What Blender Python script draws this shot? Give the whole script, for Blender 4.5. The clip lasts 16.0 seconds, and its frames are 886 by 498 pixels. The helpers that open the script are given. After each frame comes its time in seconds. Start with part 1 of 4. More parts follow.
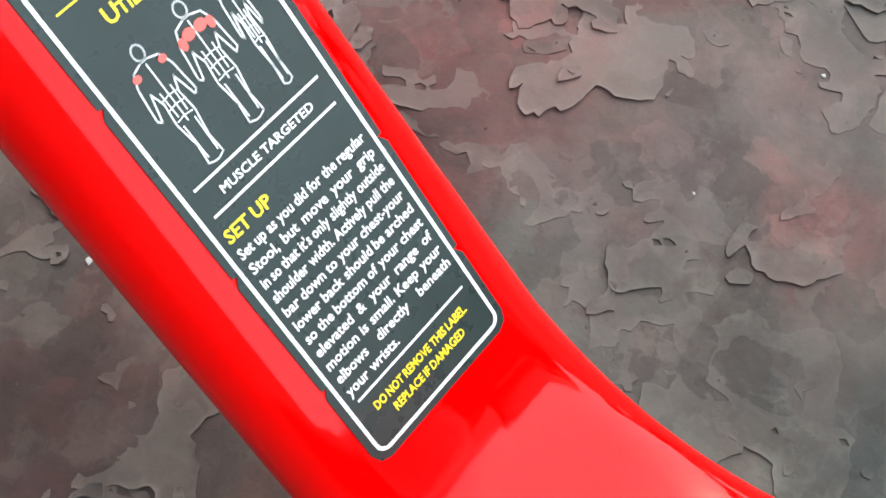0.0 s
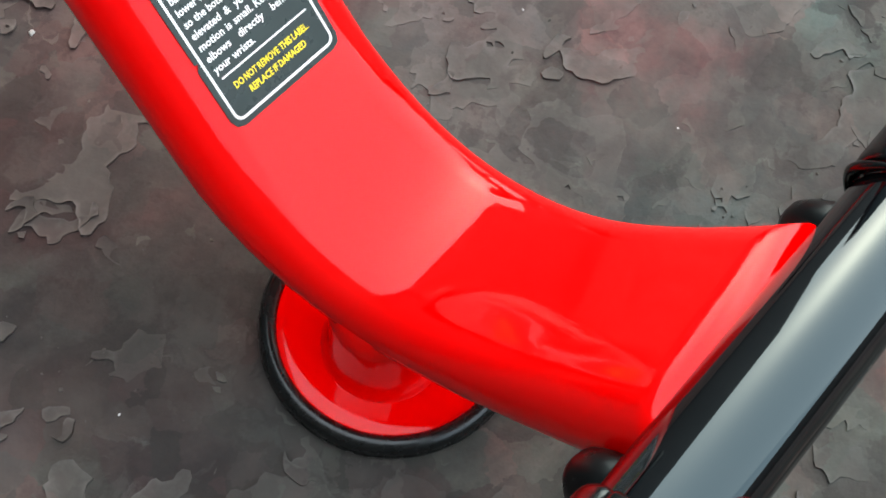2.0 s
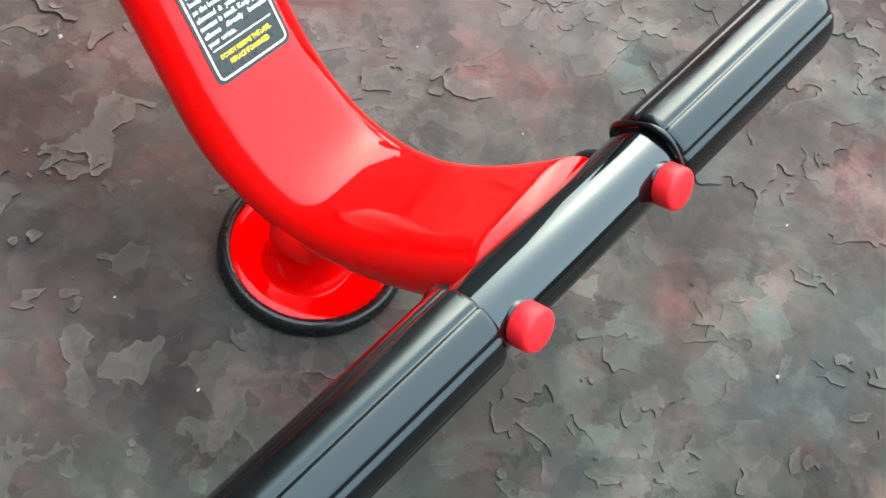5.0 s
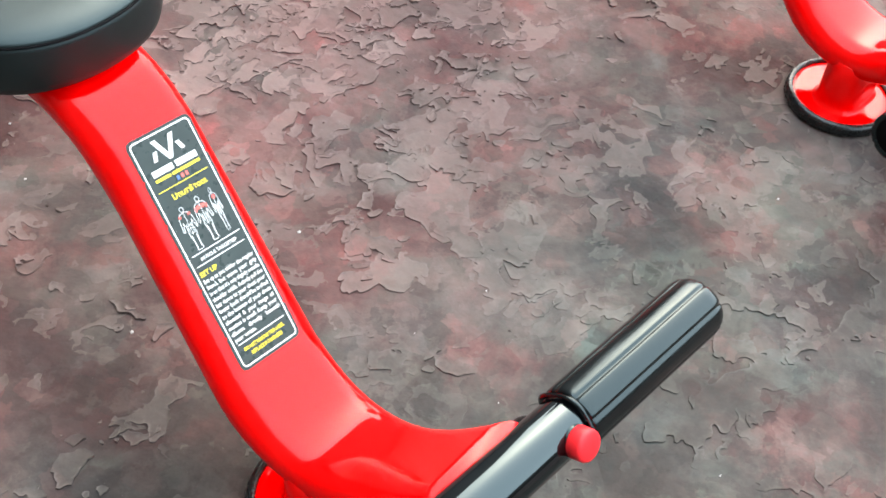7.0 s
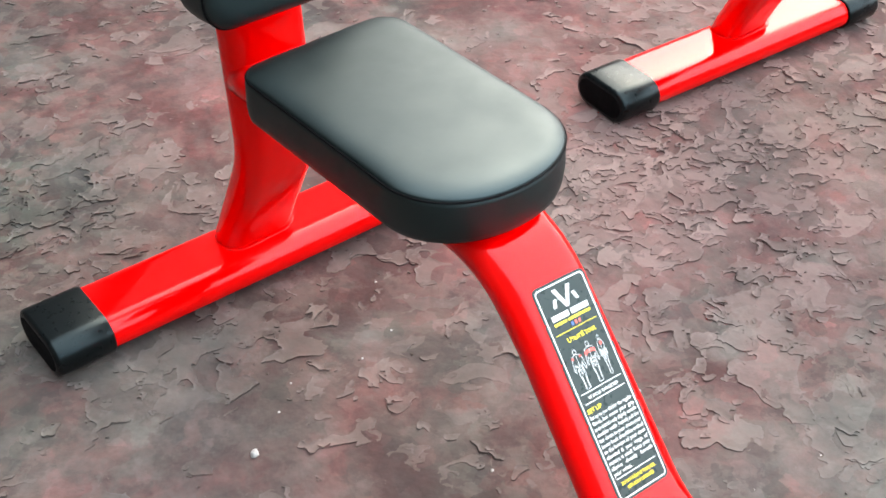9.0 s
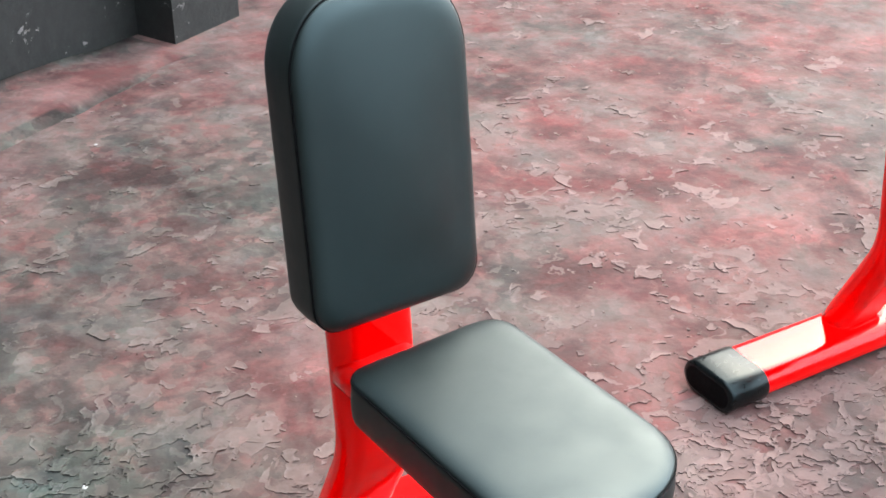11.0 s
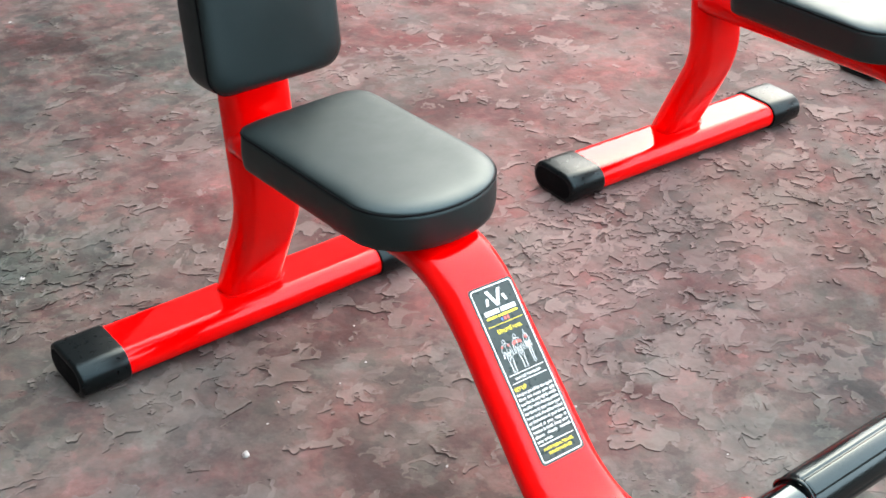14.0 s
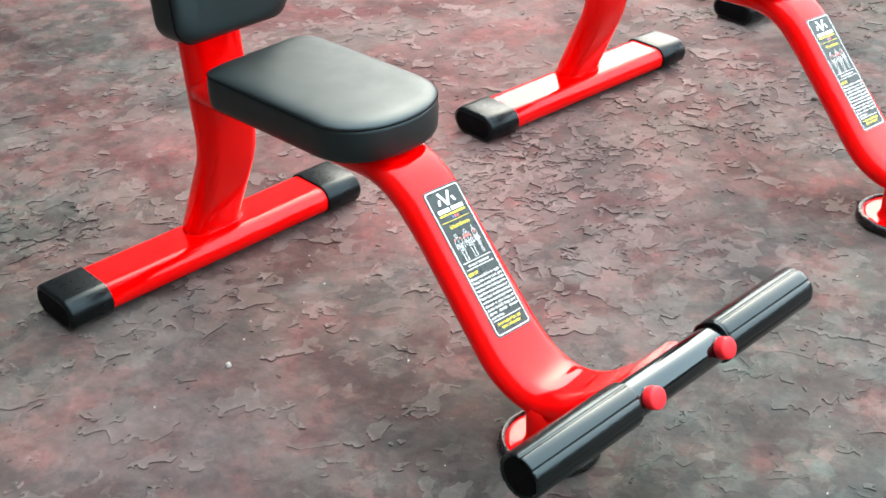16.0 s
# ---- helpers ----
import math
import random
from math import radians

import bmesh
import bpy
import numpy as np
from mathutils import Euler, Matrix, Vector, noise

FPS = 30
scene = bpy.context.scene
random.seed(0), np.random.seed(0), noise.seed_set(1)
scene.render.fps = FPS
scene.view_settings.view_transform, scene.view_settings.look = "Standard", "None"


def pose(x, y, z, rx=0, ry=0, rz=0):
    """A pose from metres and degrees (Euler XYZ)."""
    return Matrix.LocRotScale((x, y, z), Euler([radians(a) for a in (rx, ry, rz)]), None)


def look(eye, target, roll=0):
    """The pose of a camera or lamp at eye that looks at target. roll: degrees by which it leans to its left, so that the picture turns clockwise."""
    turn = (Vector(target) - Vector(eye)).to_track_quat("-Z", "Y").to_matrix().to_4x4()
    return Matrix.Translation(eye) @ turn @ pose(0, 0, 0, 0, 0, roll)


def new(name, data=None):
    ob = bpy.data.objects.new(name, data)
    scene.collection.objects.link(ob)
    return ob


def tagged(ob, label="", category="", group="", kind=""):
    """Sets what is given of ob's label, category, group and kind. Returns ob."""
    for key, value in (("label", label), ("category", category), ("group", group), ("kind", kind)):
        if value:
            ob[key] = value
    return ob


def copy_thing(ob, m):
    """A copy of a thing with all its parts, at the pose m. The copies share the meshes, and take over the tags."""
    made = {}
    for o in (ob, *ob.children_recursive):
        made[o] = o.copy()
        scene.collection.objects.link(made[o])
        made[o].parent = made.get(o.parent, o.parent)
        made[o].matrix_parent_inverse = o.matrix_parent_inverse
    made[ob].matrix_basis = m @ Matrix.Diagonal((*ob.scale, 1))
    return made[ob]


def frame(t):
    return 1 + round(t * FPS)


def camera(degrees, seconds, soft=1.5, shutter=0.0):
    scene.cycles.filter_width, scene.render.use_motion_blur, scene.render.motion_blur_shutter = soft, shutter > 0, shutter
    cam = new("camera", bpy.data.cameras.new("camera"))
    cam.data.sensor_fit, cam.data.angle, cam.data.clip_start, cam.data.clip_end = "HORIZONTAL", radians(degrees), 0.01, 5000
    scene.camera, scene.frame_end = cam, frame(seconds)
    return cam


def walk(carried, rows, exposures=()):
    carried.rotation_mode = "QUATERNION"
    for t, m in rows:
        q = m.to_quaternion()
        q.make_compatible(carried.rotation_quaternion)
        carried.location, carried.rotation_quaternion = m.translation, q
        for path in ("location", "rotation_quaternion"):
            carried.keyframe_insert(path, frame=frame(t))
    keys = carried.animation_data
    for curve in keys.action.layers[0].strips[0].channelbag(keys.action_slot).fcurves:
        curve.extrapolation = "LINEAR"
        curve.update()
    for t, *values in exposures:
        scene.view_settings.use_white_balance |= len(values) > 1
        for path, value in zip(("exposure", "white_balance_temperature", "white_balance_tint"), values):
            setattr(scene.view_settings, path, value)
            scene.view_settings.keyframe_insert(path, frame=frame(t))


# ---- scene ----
EXPOSURES = [(0, 1.83, 6650, 10), (1, 1.68, 6650, 10), (3, 1.8, 6600, 10), (5.5, 2.33, 6600, 10), (8, 2.31, 6650, 10), (10.2, 2.43, 6600, 10), (12.5, 2.69, 6450, 10), (13, 2.46, 6500, 10), (14, 2.38, 6600, 10), (16, 2.38, 6600, 10)]
# PATH
cam = camera(38.00, 16.0, soft=1.75)
walk(cam, [
    (0, look((-0.1276, -0.6105, 0.5630), (0.2362, -0.3670, -0.3361), 2.16)),
    (0.5, look((-0.1447, -0.6517, 0.5879), (0.2167, -0.4056, -0.3114), 2.26)),
    (1, look((-0.1664, -0.6966, 0.6216), (0.1919, -0.4529, -0.2796), 2.93)),
    (1.5, look((-0.1926, -0.7230, 0.6432), (0.1579, -0.5003, -0.2665), 5.50)),
    (2, look((-0.2339, -0.7504, 0.6613), (0.1372, -0.5470, -0.2448), 9.51)),
    (2.5, look((-0.2757, -0.7824, 0.6881), (0.1254, -0.5734, -0.2037), 11.30)),
    (3, look((-0.3155, -0.8092, 0.7114), (0.1119, -0.5927, -0.1663), 12.52)),
    (3.77, look((-0.3669, -0.8360, 0.7580), (0.0863, -0.6257, -0.1082), 14.62)),
    (4.53, look((-0.4182, -0.8659, 0.8280), (0.0554, -0.6674, -0.0301), 17.00)),
    (5.3, look((-0.4434, -0.9091, 0.8919), (0.0452, -0.6927, 0.0466), 17.79)),
    (5.5, look((-0.4446, -0.9290, 0.9109), (0.0478, -0.6955, 0.0724), 17.54)),
    (6, look((-0.4441, -0.9912, 0.9877), (0.0652, -0.7018, 0.1773), 14.91)),
    (6.5, look((-0.4577, -1.0214, 1.0627), (0.0870, -0.6731, 0.2998), 10.05)),
    (7, look((-0.4997, -1.0375, 1.0919), (0.0540, -0.6616, 0.3488), 7.52)),
    (7.5, look((-0.6155, -1.0429, 1.1041), (-0.0622, -0.6320, 0.3796), 5.30)),
    (8, look((-0.6985, -1.0439, 1.1242), (-0.1436, -0.5592, 0.4481), 3.85)),
    (8.5, look((-0.7192, -1.0343, 1.1297), (-0.1823, -0.5063, 0.4718), 2.26)),
    (9, look((-0.7164, -1.0032, 1.1364), (-0.1933, -0.4356, 0.5006), 1.20)),
    (9.5, look((-0.6886, -0.9686, 1.1576), (-0.1701, -0.3528, 0.5643), 0.57)),
    (10, look((-0.6626, -0.9328, 1.1844), (-0.1430, -0.2811, 0.6320), 0.65)),
    (10.2, look((-0.6624, -0.9284, 1.1914), (-0.1417, -0.2665, 0.6521), 0.63)),
    (10.9, look((-0.6769, -0.9412, 1.2005), (-0.1516, -0.2533, 0.6998), 0.43)),
    (11.6, look((-0.7110, -0.9826, 1.1959), (-0.1789, -0.2761, 0.7293), 0.13)),
    (12.3, look((-0.7482, -1.0242, 1.1808), (-0.2099, -0.3201, 0.7178), 0.07)),
    (12.5, look((-0.7618, -1.0374, 1.1730), (-0.2215, -0.3403, 0.7016), 0.14)),
    (13, look((-0.7760, -1.0836, 1.1700), (-0.2365, -0.4090, 0.6662), 0.05)),
    (13.5, look((-0.8159, -1.1886, 1.1681), (-0.2670, -0.5334, 0.6491), -0.07)),
    (14, look((-0.8899, -1.3100, 1.1696), (-0.3259, -0.6750, 0.6418), 0.15)),
    (14.5, look((-0.9433, -1.3545, 1.1722), (-0.3605, -0.7372, 0.6436), 0.28)),
    (15, look((-1.0298, -1.3780, 1.1799), (-0.4311, -0.7712, 0.6572), -0.49)),
    (15.5, look((-1.1091, -1.4170, 1.1826), (-0.4922, -0.8235, 0.6656), -0.63)),
    (16, look((-1.1422, -1.4481, 1.1774), (-0.5153, -0.8697, 0.6554), -0.92)),
], EXPOSURES)
# END PATH

# ---------------------------------------------------------------- light
SUN_EL, SUN_AZ = 42.0, 62.0       # degrees; azimuth from +y towards +x

world = bpy.data.worlds.new("overcast_sky")
scene.world = world
world.use_nodes = True
wn = world.node_tree
wn.nodes.clear()
sky = wn.nodes.new("ShaderNodeTexSky")
sky.sky_type = "NISHITA"
sky.sun_disc = False
sky.sun_elevation, sky.sun_rotation = radians(SUN_EL), radians(SUN_AZ)
sky.air_density, sky.dust_density, sky.ozone_density = 1.0, 8.0, 0.6
back = wn.nodes.new("ShaderNodeBackground")
back.inputs["Strength"].default_value = 0.15
wo = wn.nodes.new("ShaderNodeOutputWorld")
cloud = wn.nodes.new("ShaderNodeMix")           # an even layer of cloud under the clear sky
cloud.data_type = "RGBA"
cloud.inputs["Factor"].default_value = 0.70
cloud.inputs["B"].default_value = (4.95, 6.1, 7.0, 1)
wn.links.new(sky.outputs["Color"], cloud.inputs["A"])
wn.links.new(cloud.outputs["Result"], back.inputs["Color"])
wn.links.new(back.outputs["Background"], wo.inputs["Surface"])

sun_data = bpy.data.lights.new("sun", "SUN")
sun_data.energy, sun_data.angle, sun_data.color = 0.75, radians(168), (1.0, 0.97, 0.93)
sun = new("sun", sun_data)
sd = Vector((math.sin(radians(SUN_AZ)) * math.cos(radians(SUN_EL)), math.cos(radians(SUN_AZ)) * math.cos(radians(SUN_EL)), math.sin(radians(SUN_EL))))
sun.matrix_world = look(sd * 20, (0, 0, 0))


# ---------------------------------------------------------------- materials
class Nodes:
    """A small builder of node materials."""

    def __init__(self, name):
        self.mat = bpy.data.materials.new(name)
        self.mat.use_nodes = True
        self.t = self.mat.node_tree
        self.b = self.t.nodes["Principled BSDF"]
        self.co = self.t.nodes.new("ShaderNodeTexCoord").outputs["Object"]

    def n(self, kind, **sockets):
        node = self.t.nodes.new(kind)
        for key, value in sockets.items():
            self.put(node.inputs[key.replace("_", " ")], value)
        return node

    def put(self, socket, value):
        if isinstance(value, bpy.types.NodeSocket):
            self.t.links.new(value, socket)
        else:
            socket.default_value = value

    def noise(self, scale, detail=4.0, rough=0.55, co=None, distort=0.0):
        return self.n("ShaderNodeTexNoise", Vector=co or self.co, Scale=scale, Detail=detail, Roughness=rough, Distortion=distort).outputs["Fac"]

    def ramp(self, fac, *stops):
        node = self.n("ShaderNodeValToRGB", Fac=fac)
        cr = node.color_ramp
        while len(cr.elements) < len(stops):
            cr.elements.new(0.5)
        for el, (at, col) in zip(cr.elements, stops):
            el.position = at
            el.color = (*col, 1.0) if not isinstance(col, float) else (col, col, col, 1.0)
        return node.outputs["Color"]

    def math(self, op, a, b=0.0, clamp=False):
        node = self.t.nodes.new("ShaderNodeMath")
        node.operation, node.use_clamp = op, clamp
        self.put(node.inputs[0], a)
        self.put(node.inputs[1], b)
        return node.outputs[0]

    def mix(self, fac, a, b, kind="MIX"):
        node = self.t.nodes.new("ShaderNodeMix")
        node.data_type, node.blend_type = "RGBA", kind
        self.put(node.inputs["Factor"], fac)
        self.put(node.inputs["A"], a)
        self.put(node.inputs["B"], b)
        return node.outputs["Result"]

    def bump(self, height, distance, strength=1.0, normal=None):
        node = self.n("ShaderNodeBump", Height=height, Distance=distance, Strength=strength)
        if normal is not None:
            self.put(node.inputs["Normal"], normal)
        return node.outputs["Normal"]

    def set(self, **sockets):
        for key, value in sockets.items():
            self.put(self.b.inputs[key.replace("_", " ")], value)
        return self.mat


def rgb(r, g, b):
    """Linear colour from 0..255 display values."""
    return tuple(((c / 255 + 0.055) / 1.055) ** 2.4 if c > 10 else c / 255 / 12.92 for c in (r, g, b))


def make_red_paint():
    m = Nodes("gloss_red_powder_coat")
    var = m.noise(9, 3)
    col = m.ramp(var, (0.3, (0.88, 0.0004, 0.0006)), (0.7, (0.93, 0.0008, 0.0010)))
    rough = m.ramp(m.noise(60, 4), (0.3, 0.030), (0.75, 0.055))
    peel = m.bump(m.noise(160, 2), 0.00010, 0.16)
    wave = m.bump(m.noise(24, 3), 0.0008, 0.10, peel)
    return m.set(Base_Color=col, Roughness=rough, Normal=wave, IOR=1.355)


def make_vinyl():
    m = Nodes("black_vinyl_upholstery")
    col = m.ramp(m.noise(14, 4), (0.3, (0.0014, 0.0026, 0.0023)), (0.75, (0.0024, 0.0042, 0.0037)))
    grain = m.n("ShaderNodeTexVoronoi", Vector=m.co, Scale=900.0).outputs["Distance"]
    nrm = m.bump(grain, 0.00012, 0.5)
    nrm = m.bump(m.noise(11, 2), 0.004, 0.10, nrm)
    rough = m.ramp(m.noise(30, 4), (0.3, 0.43), (0.7, 0.52))
    return m.set(Base_Color=col, Roughness=rough, Normal=nrm, IOR=1.63, Specular_Tint=(0.72, 0.94, 0.97, 1))


def make_plastic(name, base, rough=(0.28, 0.4), bump=0.0002, ior=1.5, tint=(1.0, 1.0, 1.0)):
    m = Nodes(name)
    col = m.mix(m.ramp(m.noise(40, 4), (0.35, 0.0), (0.7, 1.0)), (*base, 1), (*[c * 1.25 + 0.001 for c in base], 1))
    r = m.ramp(m.noise(120, 5), (0.3, rough[0]), (0.75, rough[1]))
    return m.set(Base_Color=col, Roughness=r, Normal=m.bump(m.noise(350, 3), bump, 0.4), IOR=ior, Specular_Tint=(*tint, 1))


RED = make_red_paint()
VINYL = make_vinyl()
# seam thread, and the discs that stand in for shade on end faces
SEAM_AND_SHADE = make_plastic("black_seam_and_end_shade", (0.0015, 0.0015, 0.002), (0.7, 0.85))
SEAM_AND_SHADE.node_tree.nodes["Principled BSDF"].inputs["Specular IOR Level"].default_value = 0.1
COOL = (0.70, 0.90, 0.93)       # the cast of the gloss on the black parts
CAP = make_plastic("black_end_cap_plastic", (0.0016, 0.002, 0.0022), (0.26, 0.34), 0.00005, 1.36, COOL)
GRIP = make_plastic("black_grip_rubber", (0.0018, 0.0022, 0.0022), (0.18, 0.25), 0.00003, 1.54, COOL)
PIPE = make_plastic("black_gloss_paint", (0.0015, 0.0015, 0.0018), (0.035, 0.06), 0.00002, 1.70, COOL)
RUBBER = make_plastic("dark_rubber", (0.004, 0.005, 0.005), (0.22, 0.32))
BUTTON = make_plastic("red_plastic_plug", (0.80, 0.016, 0.022), (0.45, 0.55), 0.0001, 1.40)
FILM = make_plastic("dark_sticker_film", (0.017, 0.028, 0.026), (0.25, 0.35), 0.00003, 1.36)
WHITE = make_plastic("white_print", (0.66, 0.67, 0.66), (0.35, 0.45), 0.00003)
YELLOW = make_plastic("yellow_print", (0.80, 0.66, 0.02), (0.35, 0.45), 0.00003)
PINK = make_plastic("red_print", (0.70, 0.10, 0.08), (0.35, 0.45), 0.00003)
BLUE = make_plastic("blue_print", (0.05, 0.13, 0.42), (0.35, 0.45), 0.00003)


def floor_tones(m):
    """The old coat's colour: fields of pink, mauve, grey-green and soot, and worn patches with ragged edges."""
    tone = m.n("ShaderNodeAttribute")
    tone.attribute_name = "tone"
    ton = tone.outputs["Fac"]
    warp = m.n("ShaderNodeMix", Factor=0.035)
    warp.data_type = "VECTOR"
    m.put(warp.inputs[4], m.co)
    m.put(warp.inputs[5], m.n("ShaderNodeTexNoise", Vector=m.co, Scale=26.0, Detail=5.0, Roughness=0.6).outputs["Color"])
    wco = warp.outputs[1]
    fine = m.noise(38, 7, 0.62)
    dark = m.mix(ton, (0.0175, 0.0165, 0.0155, 1), (0.1161, 0.0516, 0.0483, 1))
    light = m.mix(ton, (0.0699, 0.0675, 0.0596, 1), (0.1794, 0.1023, 0.0932, 1))
    col = m.mix(m.ramp(m.noise(5.5, 5, 0.5, wco, 0.4), (0.42, 0.0), (0.56, 1.0)), dark, light)
    # grey-green worn ground in broad fields
    grey = m.ramp(m.noise(3.6, 6, 0.6, distort=0.5), (0.45, 0.0), (0.60, 0.85))
    col = m.mix(grey, col, m.mix(ton, (0.0849, 0.0884, 0.0764, 1), (0.1562, 0.1327, 0.1194, 1)))
    # bare old red
    red = m.ramp(m.noise(6.2, 7, 0.62, wco, 0.3), (0.525, 0.0), (0.59, 1.0))
    col = m.mix(m.math("MULTIPLY", red, m.math("ADD", m.math("MULTIPLY", ton, 0.38), 0.04)), col, m.mix(fine, (0.1131, 0.0274, 0.0274, 1), (0.2299, 0.0918, 0.0871, 1)))
    # patches left by lost coats, two sizes
    lost = m.ramp(m.noise(12, 8, 0.66, wco), (0.505, 0.0), (0.555, 1.0))
    col = m.mix(m.math("MULTIPLY", lost, m.math("SUBTRACT", 0.28, m.math("MULTIPLY", ton, 0.08))), col, m.mix(ton, (0.1313, 0.1341, 0.1175, 1), (0.2108, 0.1504, 0.1363, 1)))
    gone = m.ramp(m.noise(16, 8, 0.66, m.n("ShaderNodeMapping", Vector=wco, Location=(3.7, 1.9, 0.0)).outputs[0]), (0.41, 1.0), (0.43, 0.0))
    col = m.mix(m.math("MULTIPLY", gone, m.math("SUBTRACT", 0.52, m.math("MULTIPLY", ton, 0.32))), col, m.mix(ton, (0.0172, 0.0165, 0.0152, 1), (0.0668, 0.0332, 0.0317, 1)))
    # a mosaic of small worn patches, each a little paler, darker, greener or pinker
    cells = m.n("ShaderNodeTexVoronoi", Vector=wco, Scale=40.0).outputs["Color"]
    pick = m.n("ShaderNodeSeparateColor", Color=cells)
    shade = m.ramp(pick.outputs["Red"], (0.0, 0.60), (0.35, 0.86), (0.65, 1.0), (1.0, 1.52))
    col = m.mix(m.math("SUBTRACT", 0.70, m.math("MULTIPLY", ton, 0.45)), col, shade, "MULTIPLY")
    cast = m.ramp(pick.outputs["Green"], (0.0, (0.86, 1.06, 0.98)), (0.5, (1.0, 1.0, 1.0)), (0.8, (1.05, 0.98, 0.97)), (1.0, (1.32, 0.94, 0.92)))
    col = m.mix(m.math("SUBTRACT", 0.70, m.math("MULTIPLY", ton, 0.35)), col, cast, "MULTIPLY")
    mott = m.ramp(m.noise(10, 6, 0.5, wco), (0.40, 0.68), (0.47, 0.95), (0.53, 1.05), (0.57, 1.30))
    col = m.mix(m.math("SUBTRACT", 0.65, m.math("MULTIPLY", ton, 0.30)), col, mott, "MULTIPLY")
    soot = m.ramp(m.noise(4.3, 6, 0.6, distort=0.8), (0.51, 0.0), (0.62, 0.72))
    col = m.mix(m.math("MULTIPLY", soot, m.math("SUBTRACT", 1.0, m.math("MULTIPLY", ton, 0.5))), col, (0.0292, 0.0311, 0.0292, 1))
    worn = m.n("ShaderNodeAttribute")
    worn.attribute_name = "worn"
    col = m.mix(m.math("MULTIPLY", worn.outputs["Fac"], m.ramp(m.noise(7, 6, 0.6, wco), (0.35, 0.35), (0.6, 0.9))), col, m.mix(fine, (0.112, 0.096, 0.087, 1), (0.240, 0.200, 0.186, 1)))
    hue = m.ramp(m.noise(7.5, 6, 0.62, m.n("ShaderNodeMapping", Vector=wco, Location=(1.3, 8.2, 0.0)).outputs[0]), (0.36, (0.80, 0.98, 1.03)), (0.47, (0.97, 1.0, 1.0)), (0.54, (1.04, 0.99, 0.98)), (0.64, (1.38, 0.92, 0.93)))
    col = m.mix(m.math("SUBTRACT", 0.95, m.math("MULTIPLY", ton, 0.55)), col, hue, "MULTIPLY")
    dark_patch = m.n("ShaderNodeAttribute")
    dark_patch.attribute_name = "dark_patch"
    col = m.mix(m.math("MULTIPLY", dark_patch.outputs["Fac"], m.ramp(m.noise(9, 6, 0.6, wco), (0.38, 0.5), (0.6, 1.0))), col, m.mix(fine, (0.022, 0.021, 0.020, 1), (0.060, 0.057, 0.052, 1)))
    col = m.mix(1.0, col, m.mix(ton, (1.0, 1.0, 1.0, 1), (1.05, 0.95, 0.965, 1)), "MULTIPLY")
    return m.mix(m.ramp(fine, (0.3, 0.45), (0.6, 0.0)), col, m.mix(0.5, col, (0, 0, 0, 1))), ton, fine


DEEP = 0.78     # how dark the whole coat is


def make_floor():
    m = Nodes("worn_red_and_grey_floor_coat")
    col, ton, fine = floor_tones(m)
    grit = m.ramp(m.noise(240, 3, 0.6), (0.72, 0.0), (0.78, 0.30))
    col = m.mix(grit, col, (0.1775, 0.1680, 0.1585, 1))
    nrm = m.bump(m.noise(75, 7, 0.62), 0.0018, 0.60)
    nrm = m.bump(m.noise(17, 5, 0.55), 0.007, 0.40, nrm)
    col = m.mix(1.0, col, (DEEP, DEEP, DEEP, 1), "MULTIPLY")
    rough = m.ramp(fine, (0.3, 0.75), (0.7, 0.95))
    return m.set(Base_Color=col, Roughness=rough, Normal=nrm, Specular_IOR_Level=0.22)


def make_flake():
    m = Nodes("lifting_paint_flake")
    col, ton, fine = floor_tones(m)
    rnd = m.n("ShaderNodeNewGeometry").outputs["Random Per Island"]
    own = m.mix(rnd, m.mix(ton, (0.0939, 0.0960, 0.0840, 1), (0.1594, 0.1118, 0.1013, 1)), m.mix(ton, (0.1800, 0.1850, 0.1617, 1), (0.2846, 0.1996, 0.1815, 1)))
    col = m.mix(m.math("ADD", 0.12, m.math("MULTIPLY", ton, 0.46)), col, own)
    rim = m.n("ShaderNodeAttribute")
    rim.attribute_name = "rim"
    # paler curled edges: chipped paint, and caught light painted into the colour
    chipped = m.math("MULTIPLY", rim.outputs["Fac"], m.ramp(m.noise(34, 4), (0.42, 0.0), (0.60, 0.38)))
    col = m.mix(chipped, col, m.mix(ton, (0.22, 0.215, 0.20, 1), (0.33, 0.25, 0.235, 1)))
    col = m.mix(1.0, col, (DEEP, DEEP, DEEP, 1), "MULTIPLY")
    nrm = m.bump(m.noise(60, 6, 0.6), 0.0020, 0.45)
    nrm = m.bump(m.noise(17, 5, 0.55), 0.006, 0.35, nrm)
    return m.set(Base_Color=col, Roughness=0.85, Normal=nrm, Specular_IOR_Level=0.22)


